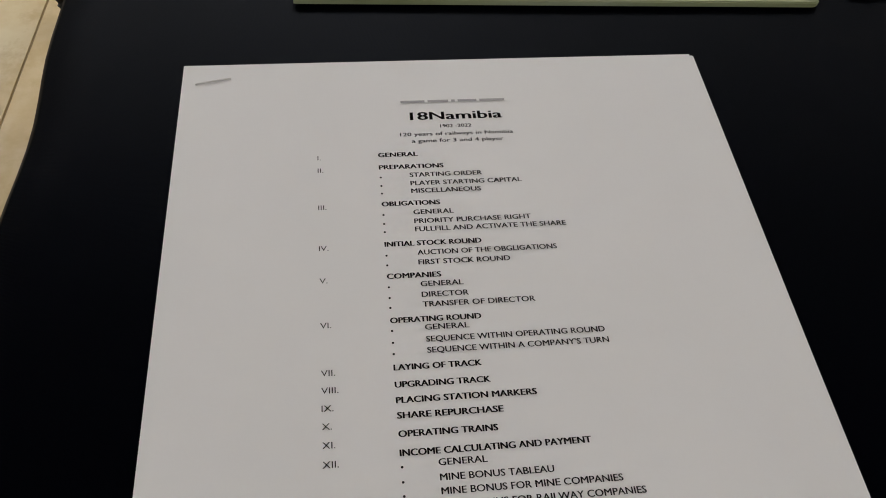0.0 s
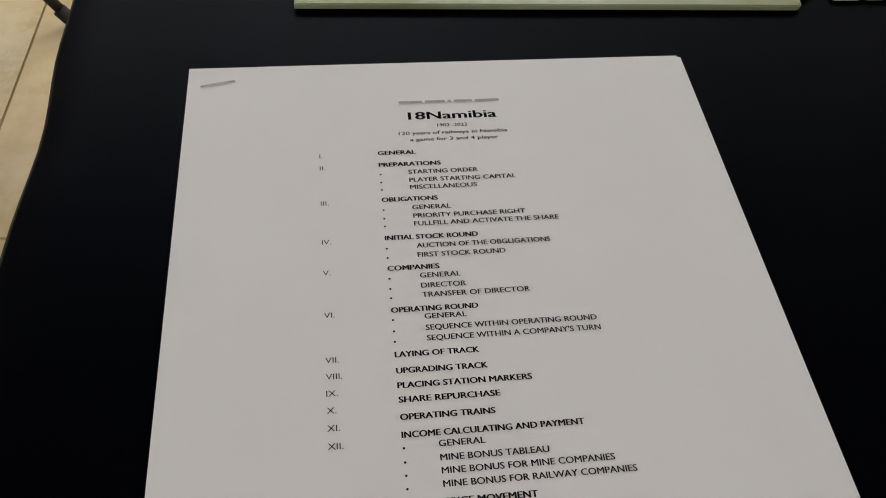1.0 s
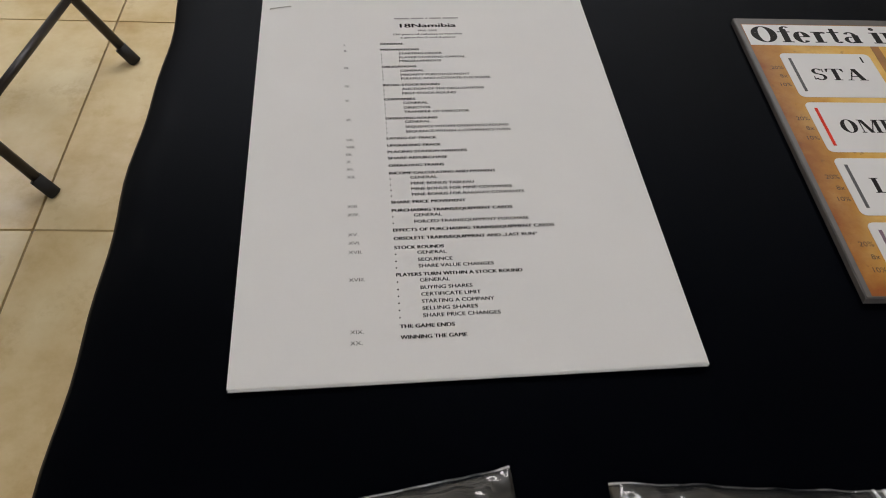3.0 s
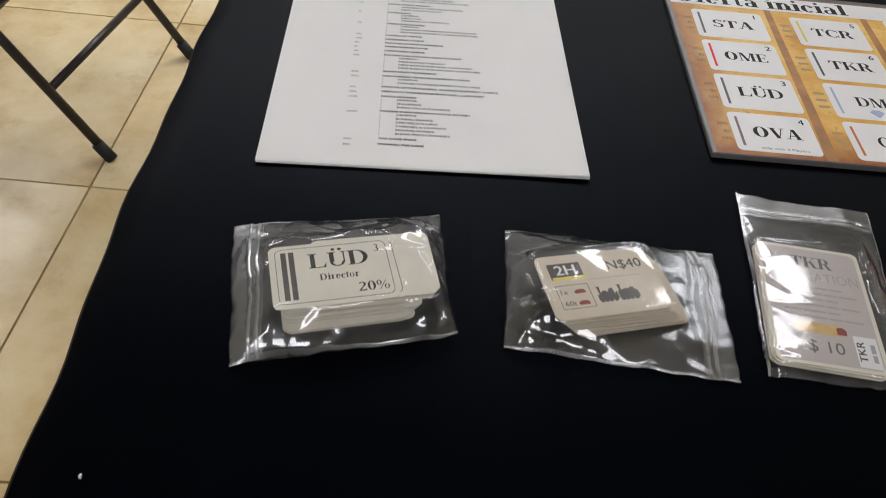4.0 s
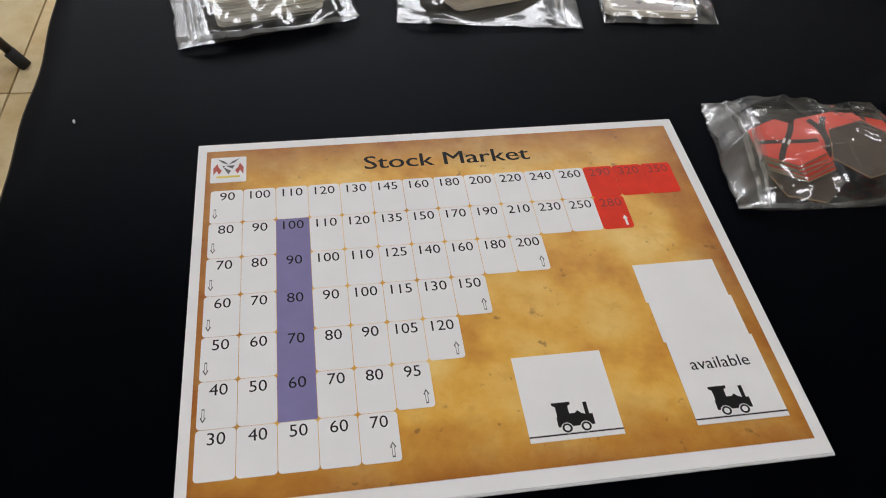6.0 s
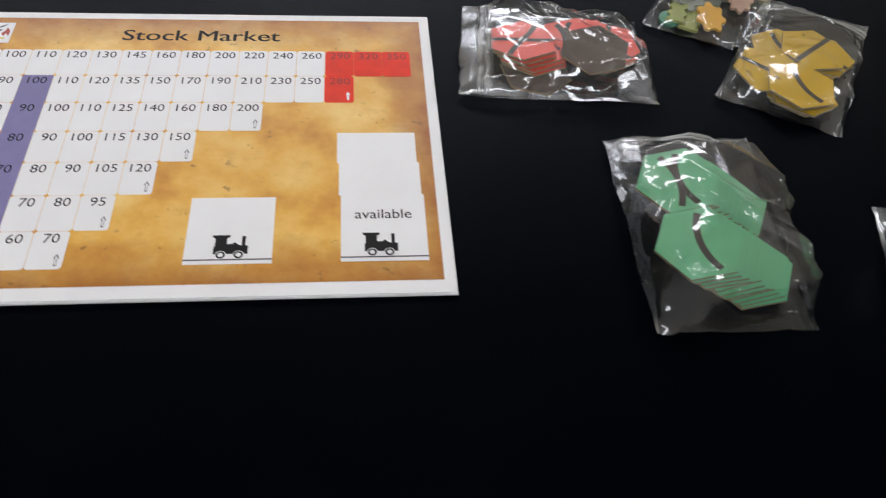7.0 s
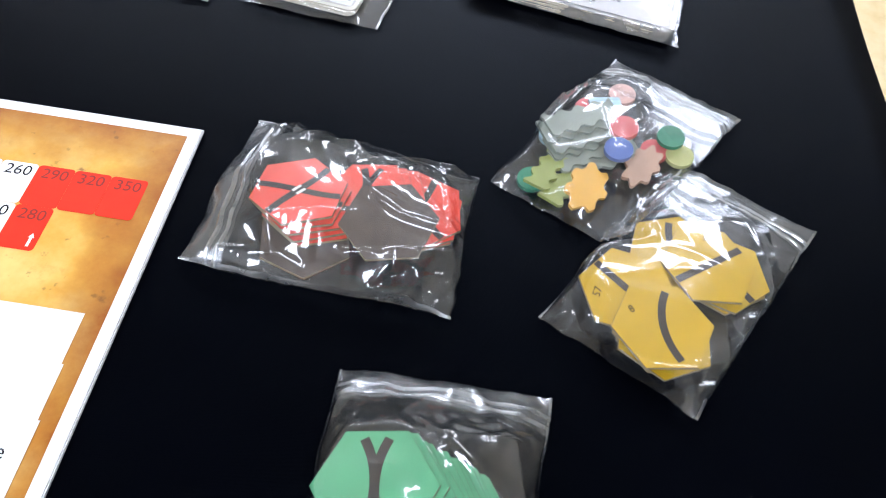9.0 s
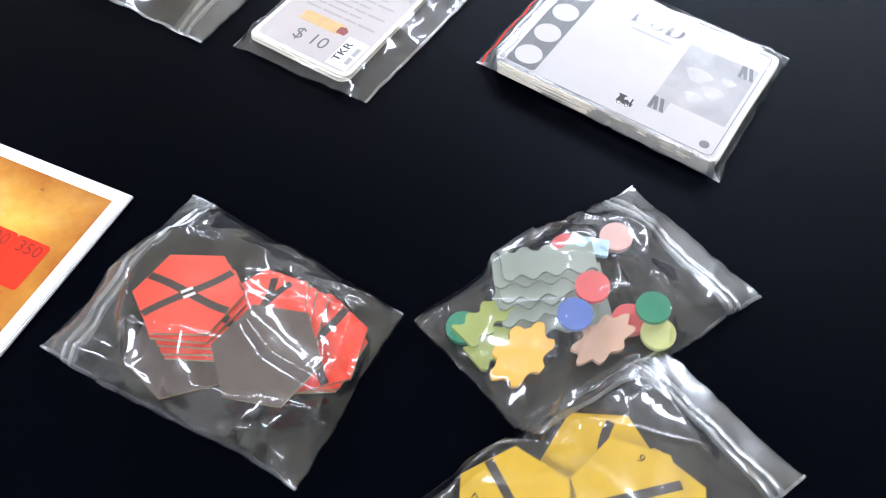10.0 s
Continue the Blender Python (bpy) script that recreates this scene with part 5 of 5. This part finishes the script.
STRIPS = random.Random(77)
for k in range(6):
    token(pose(0.4785 - 0.0018 * k + STRIPS.uniform(-0.004, 0.004), -0.2330 + 0.0034 * k, TABLE + 0.0022 + 0.0018 * k, 4, 0, 34 - 2 * k + STRIPS.uniform(-9, 9)), notched(0.042 - 0.002 * (k % 3), 0.012, 4), T_GREY, "grey green notched cardboard token strip")
token(pose(0.4550, -0.2473, TABLE + 0.0040, 0, 0, 65), notched(0.024, 0.010, 3), T_OLIVE, "olive green notched token")
token(pose(0.4625, -0.2548, TABLE + 0.0020, 0, 0, 60), notched(0.022, 0.010, 3), T_OLIVE, "olive green notched token")
token(pose(0.4735, -0.2563, TABLE + 0.0058, 6, 0, 72), rugged(0.0265, 0.0185, 7), T_ORANGE, "orange notched token with a wavy edge")
token(pose(0.5000, -0.2378, TABLE + 0.0060, 0, 0, 62), rugged(0.0260, 0.0150, 8), T_TAN, "tan brown notched token")
for x, y, z, mat, label in ((0.4885, -0.2215, 0.0140, T_RED, "red round wooden token"), (0.4860, -0.2350, 0.0125, T_BLUE, "blue round wooden token"),
                            (0.5130, -0.2170, 0.0080, T_GREEN, "green round wooden token"), (0.4475, -0.2520, 0.0020, T_GREEN, "green round wooden token"),
                            (0.4900, -0.1890, 0.0060, T_PINK, "pale pink round token"), (0.4560, -0.2240, 0.0050, T_SKY, "pale blue round token"),
                            (0.4730, -0.2020, 0.0050, T_RED, "red round wooden token"), (0.5180, -0.2250, 0.0040, T_LIME, "yellow green round token"), (0.5060, -0.2230, 0.0030, T_RED, "red round wooden token")):
    token(pose(x + 0.0010, y - 0.0008, TABLE + z, 5, -4, 0), disc(0, 0, 0.0068, 24), mat, label, 0.0022)
token(pose(0.4820, -0.1993, TABLE + 0.0070, 0, 0, 12), rect(-0.008, -0.004, 0.008, 0.004, 0.001), T_SKY, "pale blue card token")

# ---------------------------------------------------------------- the bags
zip_bag("clear zip bag full of cream share cards", [(0.011, -0.159), (-0.003, -0.060), (0.115, -0.043), (0.123, -0.134)], 0.075,
        [plate(0.0578, -0.1085, 0.064, 0.044, 12, 0.0200), plate(0.078, -0.104, 0.060, 0.046, 12, 0.0180)], 1, 1.0, air=0.0015)
zip_bag("clear zip bag with a pile of train cards", [(0.275, -0.065), (0.268, -0.156), (0.147, -0.140), (0.153, -0.052)], 0.080,
        [plate(0.2005, -0.1015, 0.064, 0.0455, 12, 0.0140), plate(0.211, -0.104, 0.062, 0.045, 12, 0.0100)], 2, 0.9, air=0.0015)
zip_bag("clear zip bag with obligation cards", [(0.303, -0.008), (0.385, -0.021), (0.360, -0.159), (0.283, -0.151)], 0.085,
        [plate(0.3240, -0.1030, 0.059, 0.090, -8.6, 0.0062)], 3, 0.6, air=0.0012)
zip_bag("clear zip bag with a red line and large company cards", [(0.3967, -0.1113), (0.4137, -0.0163), (0.5392, -0.0443), (0.5242, -0.1373)], 0.050,
        [plate(0.4707, -0.0838, 0.115, 0.082, -10.6, 0.0092)], 4, 0.35, None, True, air=0.0008)
zip_bag("clear crumpled zip bag with red hexagon tiles", [(0.3040, -0.3258), (0.3160, -0.2388), (0.4240, -0.2568), (0.4200, -0.3348)], 0.085,
        [plate(0.3510, -0.2848, 0.040, 0.040, 10, 0.0155), plate(0.3900, -0.2948, 0.043, 0.040, 10, 0.0125)], 5, 1.15,
        folds=[([(0.3700, -0.2800), (0.3800, -0.2930), (0.3930, -0.2995), (0.4220, -0.3020)], 0.0042, 0.0022), ([(0.332, -0.246), (0.345, -0.262)], 0.003, 0.003), ([(0.402, -0.332), (0.408, -0.318)], 0.003, 0.002)])
zip_bag("clear zip bag full of green hexagon tiles", [(0.3790, -0.3648), (0.4620, -0.3638), (0.4530, -0.4928), (0.3780, -0.4918)], 0.060,
        [plate(0.4060, -0.4108, 0.036, 0.036, 10, 0.0160), plate(0.4020, -0.4508, 0.036, 0.038, 10, 0.0235), plate(0.4310, -0.4188, 0.038, 0.040, 10, 0.0250), plate(0.4250, -0.4668, 0.040, 0.036, 10, 0.0260)], 6, 1.1,
        folds=[([(0.4124, -0.4265), (0.4263, -0.4499), (0.4480, -0.4690)], 0.0050, 0.0022), ([(0.4260, -0.4030), (0.4500, -0.4228)], 0.0040, 0.0026), ([(0.3827, -0.4722), (0.4075, -0.4507)], 0.0035, 0.0026), ([(0.384, -0.426), (0.395, -0.432), (0.384, -0.448)], 0.003, 0.002)])
zip_bag("clear zip bag with yellow hexagon tiles", [(0.5610, -0.5678), (0.4770, -0.5498), (0.5130, -0.4178), (0.5870, -0.4328)], 0.085,
        [plate(0.5400, -0.4788, 0.030, 0.060, 5, 0.0120)], 7, 0.9, air=0.003,
        folds=[([(0.5348, -0.4386), (0.5260, -0.4824), (0.5142, -0.5214), (0.507, -0.5327)], 0.0048, 0.0024), ([(0.516, -0.424), (0.524, -0.436)], 0.003, 0.002)])
over = zip_bag("clear zip bag with yellow hexagon tiles under another bag", [(0.5210, -0.2288), (0.5820, -0.2588), (0.5190, -0.3638), (0.4550, -0.3278)], 0.085,
               [plate(0.5040, -0.3288, 0.042, 0.040, 10, 0.0130), plate(0.5270, -0.2928, 0.042, 0.040, 10, 0.0108), plate(0.4890, -0.3088, 0.036, 0.034, 10, 0.0108)], 8, 0.8,
        folds=[([(0.4640, -0.3300), (0.4720, -0.3130), (0.4760, -0.3020)], 0.0045, 0.0016), ([(0.512, -0.356), (0.532, -0.338)], 0.003, 0.0025)])
zip_bag("clear zip bag of mixed coloured tokens lying across another bag", [(0.4890, -0.1558), (0.5530, -0.1908), (0.4910, -0.2878), (0.4290, -0.2578)], 0.095,
        [plate(0.4690, -0.2228, 0.040, 0.034, 22, 0.0150), plate(0.4880, -0.2288, 0.016, 0.028, 10, 0.0170), plate(0.5030, -0.2258, 0.030, 0.026, 20, 0.0110), plate(0.4630, -0.2528, 0.030, 0.020, 20, 0.0090), plate(0.4860, -0.1978, 0.03, 0.02, 10, 0.0095)], 9, 0.8, over,
        folds=[([(0.4960, -0.2300), (0.4937, -0.2820)], 0.0040, 0.0022), ([(0.440, -0.250), (0.468, -0.205)], 0.003, 0.003)])

# a speck of lint on the cloth
lint = bmesh.new()
bmesh.ops.create_icosphere(lint, subdivisions=2, radius=0.0011)
for v in lint.verts:
    v.co *= 1 + 0.4 * noise.noise(v.co * 1500)
    v.co.x *= 0.7
tagged(part("lint", lint, PAPER, None, m=pose(-0.0415, -0.2188, TABLE + 0.0008)), "tiny white speck of lint on the cloth", "lint")

# ---------------------------------------------------------------- floor tiles
SIZE, DEEP, TURN_TILES = 0.54, 0.617, -3.6
slab = bmesh.new()
prism(rect(0.0022, 0.0022, SIZE - 0.0022, DEEP - 0.0022, 0.002, 2), -0.006, 0.0, slab)
slab_mesh = bpy.data.meshes.new("tile")
slab.to_mesh(slab_mesh)
slab.free()
slab_mesh.materials.append(tile_material())
floor_ob = bpy.data.objects["floor"]
for i in range(-8, 11):
    for j in range(-11, 12):
        m = pose(-0.496, 0.808, 0, 0, 0, TURN_TILES) @ pose(i * SIZE, j * DEEP, 0)
        cx, cy = (m @ Vector((SIZE / 2, DEEP / 2, 0)))[:2]
        if -3.42 < cx < 4.12 and -3.62 < cy < 5.82:
            put("tile", slab_mesh, None, floor_ob, "", m)
